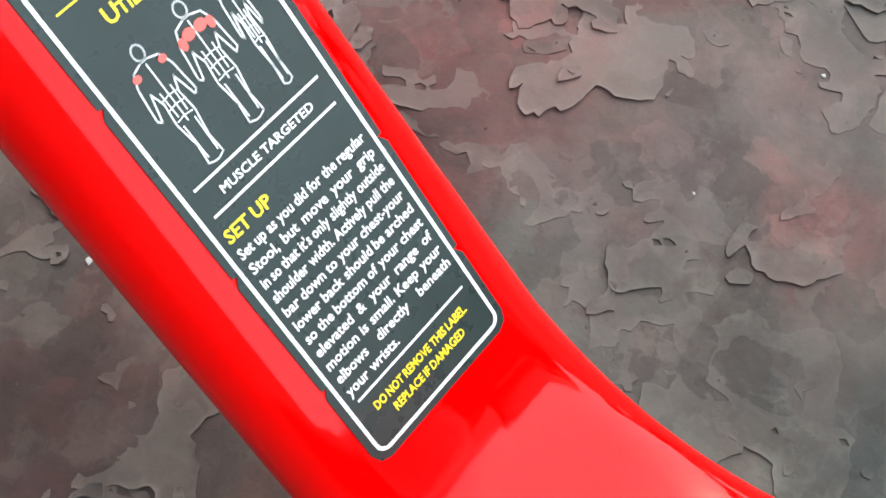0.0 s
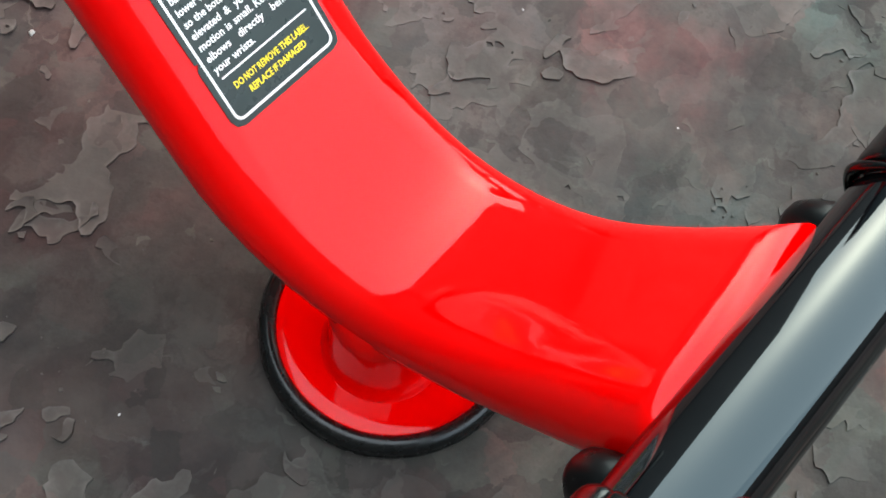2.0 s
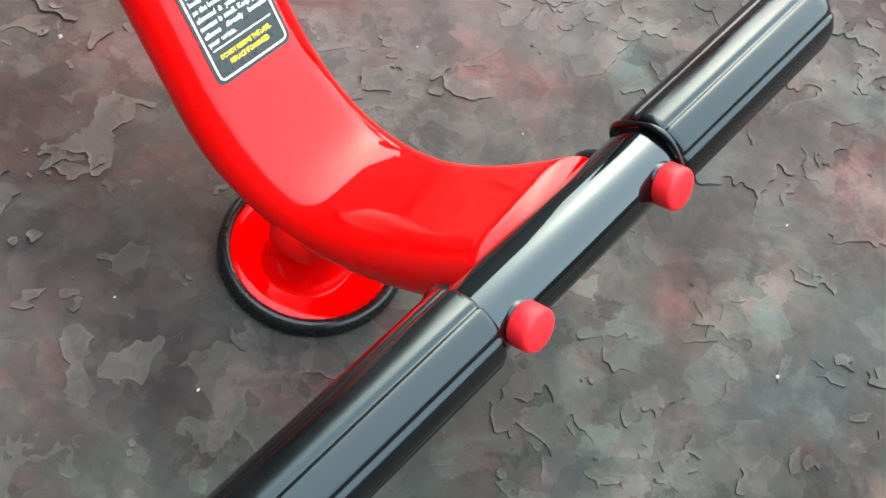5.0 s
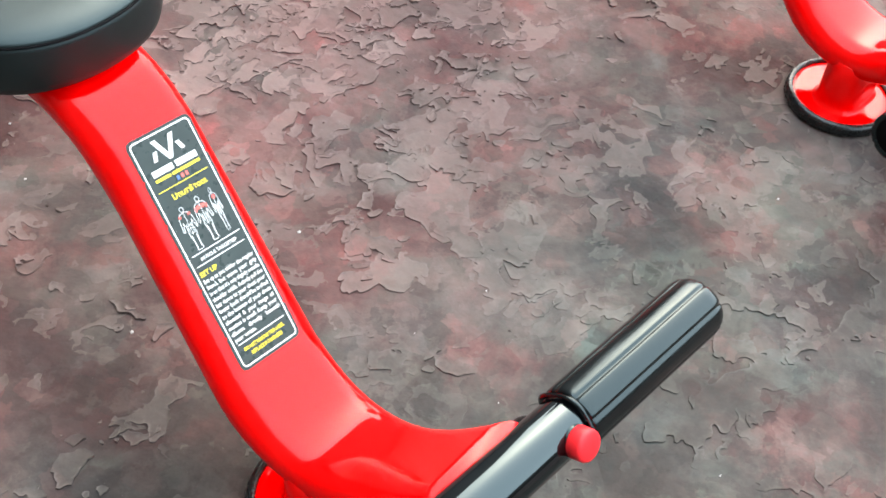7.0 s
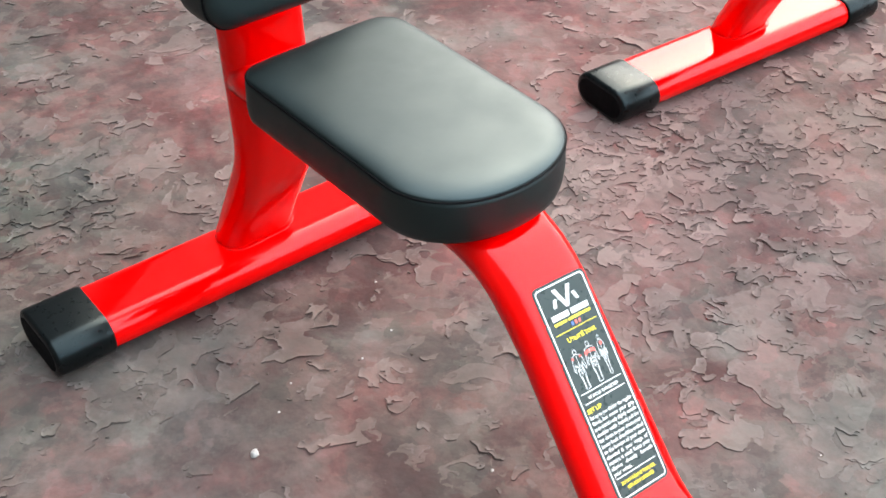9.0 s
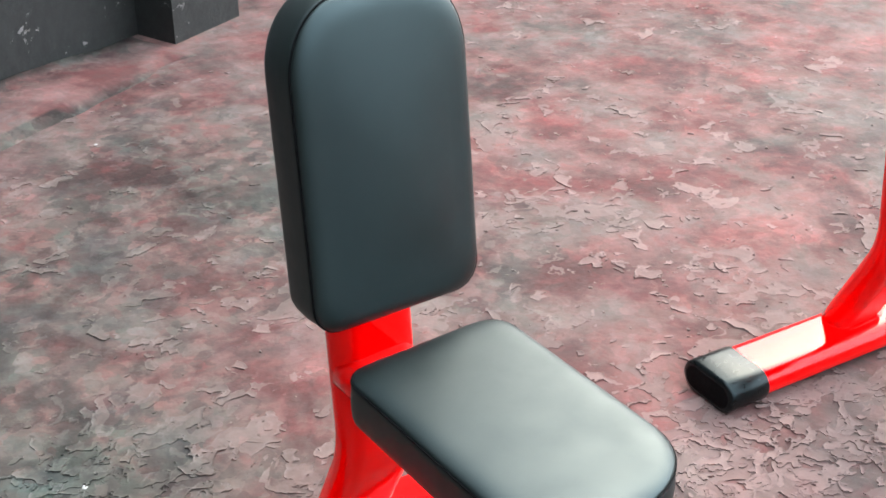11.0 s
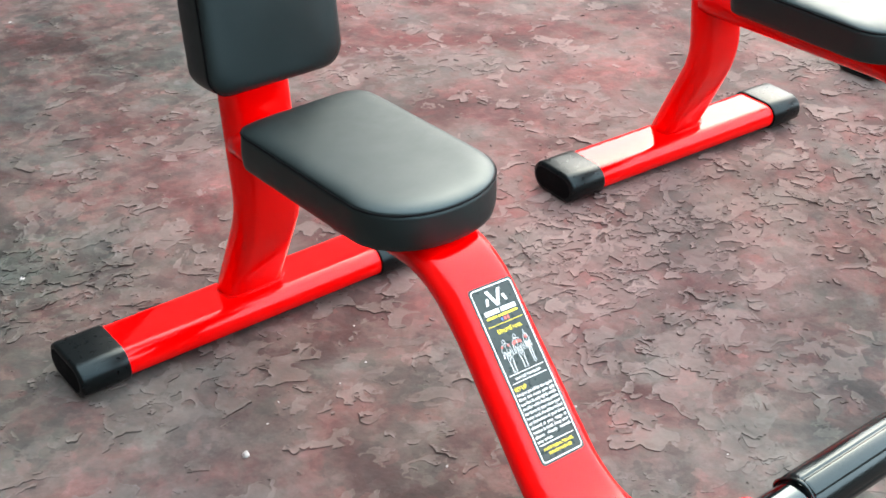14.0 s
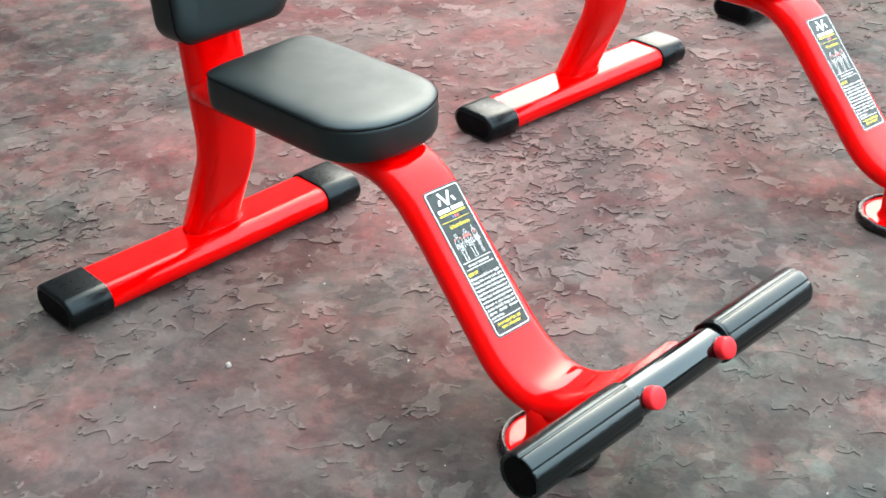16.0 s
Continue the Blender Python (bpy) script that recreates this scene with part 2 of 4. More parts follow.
def make_wall():
    m = Nodes("black_painted_plaster")
    fine = m.noise(30, 8, 0.65)
    col = m.ramp(fine, (0.3, (0.005, 0.0055, 0.0052)), (0.6, (0.012, 0.013, 0.0122)), (0.85, (0.027, 0.0285, 0.027)))
    edge = m.math("ADD", m.n("ShaderNodeSeparateXYZ", Vector=m.co).outputs["Z"], m.math("MULTIPLY", m.noise(9, 5), 0.05))
    cement = m.ramp(m.noise(8, 8, 0.65), (0.3, (0.030, 0.031, 0.030)), (0.7, (0.055, 0.055, 0.053)))
    col = m.mix(m.ramp(m.math("SUBTRACT", edge, 0.295), (0.0, 0.0), (0.012, 1.0)), col, cement)
    chip = m.ramp(m.noise(15, 9, 0.7, distort=0.6), (0.628, 0.0), (0.642, 1.0))
    col = m.mix(m.math("MULTIPLY", chip, 0.75), col, m.mix(fine, (0.10, 0.09, 0.09, 1), (0.42, 0.38, 0.37, 1)))
    nrm = m.bump(m.noise(24, 8, 0.65), 0.006, 0.6)
    return m.set(Base_Color=col, Roughness=0.55, Normal=m.bump(chip, 0.004, 0.8, nrm))


FLOOR = make_floor()
FLAKE = make_flake()
WALL = make_wall()


# ---------------------------------------------------------------- mesh helpers
def mesh_from(name, verts, faces, material, smooth=True):
    me = bpy.data.meshes.new(name)
    me.from_pydata([tuple(v) for v in verts], [], faces)
    bm = bmesh.new()
    bm.from_mesh(me)
    bmesh.ops.recalc_face_normals(bm, faces=bm.faces)
    bm.to_mesh(me)
    bm.free()
    me.materials.append(material)
    me.polygons.foreach_set("use_smooth", [smooth] * len(me.polygons))
    me.update()
    return me


def add(name, me, parent, label=""):
    """Links a mesh as one part of a thing or of another part."""
    ob = new(name, me)
    ob.parent = parent
    return tagged(ob, label)


def loft(loops, close_ends=True):
    """Faces between rings of points of equal count."""
    k = len(loops[0])
    verts = [p for ring in loops for p in ring]
    faces = []
    for i in range(len(loops) - 1):
        for j in range(k):
            faces.append((i * k + j, i * k + (j + 1) % k, (i + 1) * k + (j + 1) % k, (i + 1) * k + j))
    if close_ends:
        faces.append(tuple(reversed(range(k))))
        faces.append(tuple(range((len(loops) - 1) * k, len(loops) * k)))
    return verts, faces


def stadium(a, b, n=12):
    """The outline of a flat-oval tube, half width a and half thickness b."""
    pts = []
    for side, start in ((1, -90), (-1, 90)):
        for i in range(n + 1):
            w = radians(start + 180 * i / n)
            pts.append((side * (a - b) + b * math.cos(w), b * math.sin(w)))
    return pts


def fillet(points, radii, step=5.0):
    """A polyline in a plane with its corners rounded."""
    out = [Vector(points[0])]
    for i in range(1, len(points) - 1):
        p, a, b = Vector(points[i]), Vector(points[i - 1]), Vector(points[i + 1])
        u, v = (a - p).normalized(), (b - p).normalized()
        half = u.angle(v) / 2
        t = radii[i - 1] / math.tan(half)
        centre = p + (u + v).normalized() * radii[i - 1] / math.sin(half)
        s, e = p + u * t - centre, p + v * t - centre
        sweep_angle = s.angle(e)
        n = max(3, int(math.degrees(sweep_angle) / step))
        for k in range(n + 1):
            f = k / n
            w = (math.sin((1 - f) * sweep_angle) * s + math.sin(f * sweep_angle) * e) / math.sin(sweep_angle)
            out.append(centre + w)
    out.append(Vector(points[-1]))
    return out


def densify(path, longest):
    out = [path[0]]
    for a, b in zip(path, path[1:]):
        n = max(1, int((b - a).length / longest))
        out += [a + (b - a) * (k / n) for k in range(1, n + 1)]
    return out


def tube_in_plane(path, a, b):
    """A flat-oval tube along a path in the plane x = 0, wide across x. The path holds (y, z)."""
    loops = []
    prof = stadium(a, b)
    for i, p in enumerate(path):
        d = (path[min(i + 1, len(path) - 1)] - path[max(i - 1, 0)]).normalized()
        nrm = Vector((-d.y, d.x))
        loops.append([(u, p.x + nrm.x * v, p.y + nrm.y * v) for u, v in prof])
    return loft(loops)


def lathe_x(profile, n=40, flutes=0, depth=0.0):
    """A body turned about the x axis; profile holds (x, radius)."""
    loops = []
    for x, r in profile:
        ring = []
        for j in range(n):
            w = 2 * math.pi * j / n
            rr = r
            if flutes and r > depth * 3:
                rr = r - depth * max(0.0, math.cos(flutes * w)) ** 8
            ring.append((x, rr * math.cos(w), rr * math.sin(w)))
        loops.append(ring)
    return loft(loops)


def moved(vf, m):
    return [m @ Vector(v) for v in vf[0]], vf[1]


def ring_tube(points, r, n=6):
    """A thin closed cord through a ring of points."""
    loops = []
    k = len(points)
    for i in range(k):
        p = Vector(points[i])
        d = (Vector(points[(i + 1) % k]) - Vector(points[i - 1])).normalized()
        s = d.cross(Vector((0, 0, 1))).normalized()
        t = s.cross(d)
        loops.append([p + s * (r * math.cos(2 * math.pi * j / n)) + t * (r * math.sin(2 * math.pi * j / n)) for j in range(n)])
    loops.append(loops[0])
    return loft(loops, False)


def inset(outline, d):
    """An outline in x and y, counter-clockwise, moved inwards by d."""
    k = len(outline)
    out = []
    for i in range(k):
        a, b = Vector(outline[i - 1]), Vector(outline[(i + 1) % k])
        t = (b - a).normalized()
        out.append((outline[i][0] - t.y * d, outline[i][1] + t.x * d))
    return out


def corner_arc(cx, cy, rx, ry, a0, a1, n):
    return [(cx + rx * math.cos(radians(a0 + (a1 - a0) * i / n)), cy + ry * math.sin(radians(a0 + (a1 - a0) * i / n))) for i in range(n + 1)]


def even(outline, step):
    """The outline again, with points at even steps."""
    pts = [Vector(p) for p in outline] + [Vector(outline[0])]
    lens = [0.0]
    for a, b in zip(pts, pts[1:]):
        lens.append(lens[-1] + (b - a).length)
    n = int(lens[-1] / step)
    out, k = [], 0
    for i in range(n):
        s = lens[-1] * i / n
        while lens[k + 1] < s:
            k += 1
        f = (s - lens[k]) / max(1e-9, lens[k + 1] - lens[k])
        out.append(tuple(pts[k] + (pts[k + 1] - pts[k]) * f))
    return out


def relaxed(ring, times):
    """A ring of points in a plane, with its corners eased."""
    for _ in range(times):
        ring = [(ring[i - 1] + ring[i] * 2 + ring[(i + 1) % len(ring)]) / 4 for i in range(len(ring))]
    return ring


def cushion(outline, side, dome, crown):
    """An upholstered pad over an outline in x and y, with its top towards +z: a side band, a sunken seam and a domed top. Returns the body and the seam's ring."""
    loops = []
    for d, z in ((0.007, 0.0), (0.002, 0.003), (0.0004, 0.010), (-0.0008, side * 0.5), (0.0, side - 0.006), (0.0006, side - 0.0016), (0.0020, side - 0.0002), (0.0014, side + 0.0016)):
        loops.append([(x, y, z) for x, y in inset(outline, d)])
    ring = [Vector(p) for p in outline]
    for d, f in ((0.0024, 0.34), (0.0048, 0.52), (0.0085, 0.69), (0.0135, 0.83), (0.020, 0.93), (0.028, 1.0)):
        ring = relaxed(ring, 4)
        loops.append([(x, y, side + dome * f) for x, y in inset([tuple(p) for p in ring], d)])
    last = loops[-1]
    cx, cy = sum(p[0] for p in last) / len(last), sum(p[1] for p in last) / len(last)
    ring = [Vector((x, y)) for x, y, _ in last]
    for f in (0.92, 0.83, 0.73, 0.62, 0.50, 0.38, 0.25, 0.12):
        ring = relaxed(ring, 30)
        loops.append([(cx + (p.x - cx) * f, cy + (p.y - cy) * f, side + dome + crown * (1 - f * f)) for p in ring])
    return loft(loops), [(x, y, side + 0.0002) for x, y in inset(outline, 0.0010)]


def text_mesh(text, size, material, bold=False, slant=0.0):
    """A flat mesh of a line of text, its left end at 0 and its base on y = 0; and its width."""
    cu = bpy.data.curves.new("text", "FONT")
    cu.body, cu.size, cu.resolution_u, cu.shear = text, size, 2, slant
    cu.offset = size * (0.022 if bold else 0.006)
    ob = bpy.data.objects.new("text", cu)
    me = bpy.data.meshes.new_from_object(ob)
    bpy.data.objects.remove(ob)
    bpy.data.curves.remove(cu)
    xs = [v.co.x for v in me.vertices] or [0.0]
    return me, min(xs), max(xs)


def flat_group(name, pieces, material):
    """One mesh of flat outlines (each a list of x, y) and text meshes (mesh, matrix), at z = 0."""
    bm = bmesh.new()
    for piece in pieces:
        if isinstance(piece, tuple):
            me, m = piece
            me.transform(m)
            bm.from_mesh(me)
            bpy.data.meshes.remove(me)
        else:
            vs = [bm.verts.new((x, y, 0)) for x, y in piece]
            bm.faces.new(vs)
    bmesh.ops.triangulate(bm, faces=bm.faces)
    me = bpy.data.meshes.new(name)
    bm.to_mesh(me)
    bm.free()
    me.materials.append(material)
    return me


# ---------------------------------------------------------------- ground
_rng = np.random.default_rng(7)
_perm = _rng.permutation(512)
_grad = _rng.normal(size=(512, 2))
_grad /= np.linalg.norm(_grad, axis=1)[:, None]


def perlin(x, y):
    xi, yi = np.floor(x).astype(int), np.floor(y).astype(int)
    xf, yf = x - xi, y - yi
    u, v = xf * xf * xf * (xf * (xf * 6 - 15) + 10), yf * yf * yf * (yf * (yf * 6 - 15) + 10)

    def corner(dx, dy):
        g = _grad[_perm[(_perm[(xi + dx) & 511] + yi + dy) & 511]]
        return g[..., 0] * (xf - dx) + g[..., 1] * (yf - dy)

    a = corner(0, 0) * (1 - u) + corner(1, 0) * u
    b = corner(0, 1) * (1 - u) + corner(1, 1) * u
    return (a * (1 - v) + b * v) * 1.5


def fbm(x, y, octaves, gain=0.55):
    out, amp = 0.0, 1.0
    for o in range(octaves):
        out = out + amp * perlin(x * 2.03**o + 17.3 * o, y * 2.03**o - 9.1 * o)
        amp *= gain
    return out


def spread(fine0, fine1, step, mid0, mid1, mid_step, far):
    """Grid lines: close within the fine stretch, wider round it, and out to far."""
    core = list(np.arange(fine0, fine1, step))
    low, high = list(np.arange(mid0, fine0 - step * 0.5, mid_step)), list(np.arange(fine1, mid1, mid_step))
    out, s, p = [], mid_step, mid1
    while p < far:
        out.append(p)
        s *= 1.35
        p += s
    out2, s, p = [], mid_step, mid0
    while p > -far:
        s *= 1.35
        p -= s
        out2.append(p)
    return np.array(sorted(out2) + low + core + high + out + [far])


def tone_at(X, Y):
    """How much of the old red shows: more towards the back and the far side."""
    grey = 0.45 * np.exp(-(((X - 0.20) / 0.25) ** 2 + ((Y + 0.66) / 0.20) ** 2)) + 0.55 * np.exp(-(((X + 0.27) / 0.20) ** 2 + ((Y - 0.50) / 0.13) ** 2))
    return np.clip(0.44 + 0.42 * fbm(X * 1.3 + 5, Y * 1.3 + 2, 4) + 0.55 * np.clip(Y + 0.12, -0.75, 0.10) + 0.20 * np.clip(Y - 0.0, 0, 0.5) + 0.34 * np.clip(X, -0.4, 0.8) - grey - 0.30 * np.exp(-(((X + 0.06) / 0.15) ** 2 + ((Y + 0.42) / 0.14) ** 2)) + 0.50 * np.exp(-(((X - 0.62) / 0.35) ** 2 + ((Y + 0.05) / 0.32) ** 2)), 0, 1)


def worn_at(X, Y):
    """Where the coat is rubbed down to a pale grey-green."""
    spots = 0.85 * np.exp(-(((X + 0.30) / 0.23) ** 2 + ((Y + 0.17) / 0.25) ** 2)) + 0.40 * np.exp(-(((X - 0.32) / 0.25) ** 2 + ((Y + 0.90) / 0.16) ** 2)) + 0.62 * np.exp(-(((X - 0.26) / 0.15) ** 2 + ((Y + 0.60) / 0.13) ** 2))
    return np.clip(spots + 0.25 * spots * fbm(X * 6, Y * 6 + 3, 3), 0, 0.85)


def dark_patch_at(X, Y):
    """A darker patch round the foot, its strength varied by noise."""
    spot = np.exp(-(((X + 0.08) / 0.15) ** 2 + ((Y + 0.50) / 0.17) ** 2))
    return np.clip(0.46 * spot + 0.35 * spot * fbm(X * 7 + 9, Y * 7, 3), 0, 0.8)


def swell(X, Y):
    """The slow unevenness of the slab."""
    return (0.0016 * fbm(X * 3, Y * 3, 3) - 0.0012) * np.exp(-np.clip(np.hypot(X - 0.5, Y - 0.3) - 3.5, 0, None))


def add_attribute(me, name, values):
    me.attributes.new(name, "FLOAT", "POINT").data.foreach_set("value", values.astype(np.float32).ravel())


def build_floor():
    xs = spread(-0.42, 1.10, 0.007, -0.9, 2.4, 0.012, 300.0)
    ys = spread(-1.10, 0.90, 0.007, -1.4, 2.6, 0.012, 300.0)
    X, Y = np.meshgrid(xs, ys)
    ny, nx = X.shape
    me = bpy.data.meshes.new("ground")
    me.vertices.add(nx * ny)
    me.vertices.foreach_set("co", np.stack([X, Y, swell(X, Y)], -1).astype(np.float32).ravel())
    i = (np.arange(ny - 1)[:, None] * nx + np.arange(nx - 1)[None]).ravel()
    quads = np.stack([i, i + 1, i + nx + 1, i + nx], 1).astype(np.int32)
    me.loops.add(quads.size)
    me.loops.foreach_set("vertex_index", quads.ravel())
    me.polygons.add(len(quads))
    me.polygons.foreach_set("loop_start", np.arange(0, quads.size, 4, dtype=np.int32))
    me.polygons.foreach_set("use_smooth", np.ones(len(quads), dtype=bool))
    add_attribute(me, "tone", tone_at(X, Y))
    add_attribute(me, "worn", worn_at(X, Y))
    add_attribute(me, "dark_patch", dark_patch_at(X, Y))
    me.update(calc_edges=True)
    me.materials.append(FLOOR)
    tagged(new("ground", me), "worn red and grey painted terrace floor", "floor", kind="structure")


CURL = 0.0014       # how far a free edge of paint stands up, metres


def plates(f, X, Y, under, curl):
    """Thin plates with crisp ragged edges where the field f is positive: the top, curled up at its edge, and the rim."""
    ny, nx = f.shape
    inside = f > 0
    where = np.full(f.shape, -1)
    cells = inside[:-1, :-1].astype(int) + inside[:-1, 1:] + inside[1:, 1:] + inside[1:, :-1]
    used = np.zeros(f.shape, bool)
    some = cells > 0
    for dy in (0, 1):
        for dx in (0, 1):
            used[dy : ny - 1 + dy, dx : nx - 1 + dx] |= some
    used &= inside
    where[used] = np.arange(used.sum())
    co = [np.stack([X[used], Y[used], under[used] + curl[used] * np.exp(-f[used] / 0.09)], 1)]
    rim = [np.exp(-f[used] / 0.06) * curl[used] / CURL]
    full = np.argwhere(cells == 4)
    j, i = full[:, 0], full[:, 1]
    faces = np.stack([where[j, i], where[j, i + 1], where[j + 1, i + 1], where[j + 1, i]], 1).tolist()
    count, extra, crossing, rims = int(used.sum()), [], {}, []

    def cut(a, b):
        key = (a, b) if a < b else (b, a)
        if key not in crossing:
            (ja, ia), (jb, ib) = key
            t = f[ja, ia] / (f[ja, ia] - f[jb, ib])
            extra.append((X[ja, ia] + t * (X[jb, ib] - X[ja, ia]), Y[ja, ia] + t * (Y[jb, ib] - Y[ja, ia]), 0.5 * (under[ja, ia] + under[jb, ib]) + curl[ja, ia], curl[ja, ia] / CURL))
            crossing[key] = count + len(extra) - 1
        return crossing[key]

    for j, i in np.argwhere((cells > 0) & (cells < 4)).tolist():
        ring = ((j, i), (j, i + 1), (j + 1, i + 1), (j + 1, i))
        poly, cuts = [], []
        for k in range(4):
            a, b = ring[k], ring[(k + 1) % 4]
            ina, inb = inside[a], inside[b]
            if ina:
                poly.append(int(where[a]))
            if ina != inb:
                v = cut(a, b)
                poly.append(v)
                cuts.append((v, ina))
        faces.append(poly)
        for k in range(len(cuts)):
            if cuts[k][1]:
                rims.append((cuts[k][0], cuts[(k + 1) % len(cuts)][0]))
    rim.append(np.array([e[3] for e in extra]))
    co.append(np.array([e[:3] for e in extra]).reshape(-1, 3))
    return np.concatenate(co), faces, rims, np.concatenate(rim)


def build_flakes():
    xs, ys = np.arange(-0.80, 2.02, 0.0036), np.arange(-1.12, 2.05, 0.0036)
    X, Y = np.meshgrid(xs, ys)
    wx, wy = X + 0.016 * fbm(X * 11, Y * 11, 2), Y + 0.016 * fbm(X * 11 + 40, Y * 11, 2)
    lots = fbm(X * 1.7 + 3.1, Y * 1.7 + 8.2, 3)
    busy = np.exp(-(((X - 0.62) / 0.28) ** 2 + ((Y + 0.08) / 0.26) ** 2)) + 0.8 * np.exp(-(((X + 0.22) / 0.22) ** 2 + ((Y - 0.48) / 0.18) ** 2)) + 0.6 * np.exp(-(((X - 1.3) / 0.3) ** 2 + ((Y + 0.3) / 0.3) ** 2))
    front = np.clip((-0.30 - Y) / 0.3, 0, 1)
    calm = np.clip((Y - 0.35) / 0.6, 0, 1)
    ground = swell(X, Y)
    verts, faces, walls, edges = [], [], [], []
    base = 0
    pile = ground.copy()
    for k, (scale, th, much, thick) in enumerate(((6.5, 0.34, 0.0, 0.0011), (11.0, 0.44, 0.32, 0.0016), (17.0, 0.58, 0.64, 0.0020), (28.0, 0.82, 0.68, 0.0018))):
        f = fbm(wx * scale + 31 * k, wy * scale * 1.25 - 57 * k, 6, 0.60) + 0.40 * lots + much * busy + (0.27 if k < 2 else 0.06) * front - th - 0.12 * calm
        # a plate stands free along one side and runs into the ground along the other
        tilt = fbm(X * (5 + 3 * k) + 71 * k, Y * (5 + 3 * k) + 13, 3)
        rise = thick * (np.clip(0.10 + 1.1 * tilt + 0.55 * busy, -1.0, 1.1) - 0.25 * calm) * (1 - 0.42 * front)
        co, fs, rims, rim = plates(f, X, Y, pile + rise - 0.0002, CURL * np.clip(rise / thick * 1.5, 0, 1))
        verts.append(co)
        edges.append(rim)
        faces += [[v + base for v in p] for p in fs]
        walls += [(a + base, b + base) for a, b in rims]
        base += len(co)
        pile = pile + np.where(f > 0, np.clip(rise, 0, None), 0.0)
    co = np.concatenate(verts)
    # the rims: a thin edge that hangs from the top's outline
    ends = sorted({v for pair in walls for v in pair})
    low = {v: base + 2 * n for n, v in enumerate(ends)}
    hang = np.repeat(co[ends], 2, 0)
    hang[0::2, 2] -= 0.0016
    faces += [[low[a] + 1, low[b] + 1, low[b], low[a]] for a, b in walls]
    co = np.concatenate([co, hang])
    me = bpy.data.meshes.new("floor_flakes")
    me.vertices.add(len(co))
    me.vertices.foreach_set("co", co.astype(np.float32).ravel())
    sizes = np.array([len(p) for p in faces], dtype=np.int32)
    flat = np.fromiter((v for p in faces for v in p), dtype=np.int32, count=int(sizes.sum()))
    me.loops.add(len(flat))
    me.loops.foreach_set("vertex_index", flat)
    me.polygons.add(len(sizes))
    me.polygons.foreach_set("loop_start", np.concatenate([[0], np.cumsum(sizes)[:-1]]).astype(np.int32))
    me.polygons.foreach_set("use_smooth", np.ones(len(sizes), dtype=bool))
    add_attribute(me, "tone", tone_at(co[:, 0], co[:, 1]))
    add_attribute(me, "worn", worn_at(co[:, 0], co[:, 1]))
    add_attribute(me, "dark_patch", dark_patch_at(co[:, 0], co[:, 1]))
    add_attribute(me, "rim", np.concatenate(edges + [np.full(len(hang), 0.2)]))
    me.update(calc_edges=True)
    me.materials.append(FLAKE)
    tagged(new("floor_flakes", me), "ragged lifting flakes of pale floor paint", "paint flakes", kind="stuff")


build_floor()
build_flakes()


# ---------------------------------------------------------------- parapet wall
def box(x0, y0, z0, x1, y1, z1):
    v = [(x0, y0, z0), (x1, y0, z0), (x1, y1, z0), (x0, y1, z0), (x0, y0, z1), (x1, y0, z1), (x1, y1, z1), (x0, y1, z1)]
    return v, [(3, 2, 1, 0), (4, 5, 6, 7), (0, 1, 5, 4), (1, 2, 6, 5), (2, 3, 7, 6), (3, 0, 4, 7)]


WALL_AT = pose(0.64, 2.135, 0, 0, 0, 21.5)      # where the wall meets its pier
# its upper height and its end are unseen, set by the tubes' reflections
wall = new("wall_north", mesh_from("wall_north", *box(-6, 0, -0.02, 2.8, 0.2, 4.2), WALL, False))
wall.matrix_world = WALL_AT
tagged(wall, "black painted terrace wall with chipped plaster", "wall", kind="structure")
# unseen lower run, added so that open sky reflects above it
unseen_low_wall = new("unseen_wall_east", mesh_from("unseen_wall_east", *box(2.8, 0.02, -0.02, 12, 0.2, 2.0), WALL, False))
unseen_low_wall.matrix_world = WALL_AT
tagged(unseen_low_wall, "unseen low run of black wall, its height set for reflections", "wall", kind="structure")
# out of view, added so that gloss facing west reflects dark
unseen_side_wall = new("unseen_wall_west", mesh_from("unseen_wall_west", *box(-2.6, -6, -0.02, -2.4, 1.0, 4.2), WALL, False))
tagged(unseen_side_wall, "unseen plain black wall added to darken reflections", "wall", kind="structure")
# added behind the camera, unseen, to deepen the blacks that face it
unseen_rear_wall = new("unseen_wall_south", mesh_from("unseen_wall_south", *box(-2.4, -4.8, -0.02, 12, -4.6, 0.95), WALL, False))
tagged(unseen_rear_wall, "unseen plain black wall added to darken reflections", "wall", kind="structure")
prof = [(-0.262, -0.006), (-0.236, 0.001), (-0.212, 0.016), (-0.204, 0.019), (-0.12, 0.021), (-0.03, 0.023), (-0.003, 0.030), (-0.003, -0.02), (-0.262, -0.02)]


def fillet_ring(x):
    """The fillet's outline at x along the wall; it runs out before the pier."""
    low = min(1.0, max(0.0, (-0.10 - x) / 0.30))
    return [(x, (y + 0.014 * noise.noise((x * 3.1, y * 7, 0)) + 0.005 * noise.noise((x * 17, y * 9, 2))) if y < -0.01 else y, (z * (0.25 + 0.75 * low) - 0.004 * (1 - low) + 0.005 * noise.noise((x * 9.3, y * 19, 5.0))) if z > 0 else z) for y, z in prof]


loops = [fillet_ring(-6 + 0.03 * i) for i in range(int(6.0 / 0.03))]
kerb = new("wall_fillet", mesh_from("wall_fillet", *loft([list(reversed(r)) for r in loops]), FLOOR))
kerb.matrix_world = WALL_AT
# low tone on the front strip: soot and the step's shade painted together
add_attribute(kerb.data, "tone", np.array([0.18 if v.co.y < -0.215 else min(1.0, max(0.1, -9.0 * v.co.y)) for v in kerb.data.vertices]))
tagged(kerb, "rough cement fillet along the foot of the wall", "trim", kind="structure")
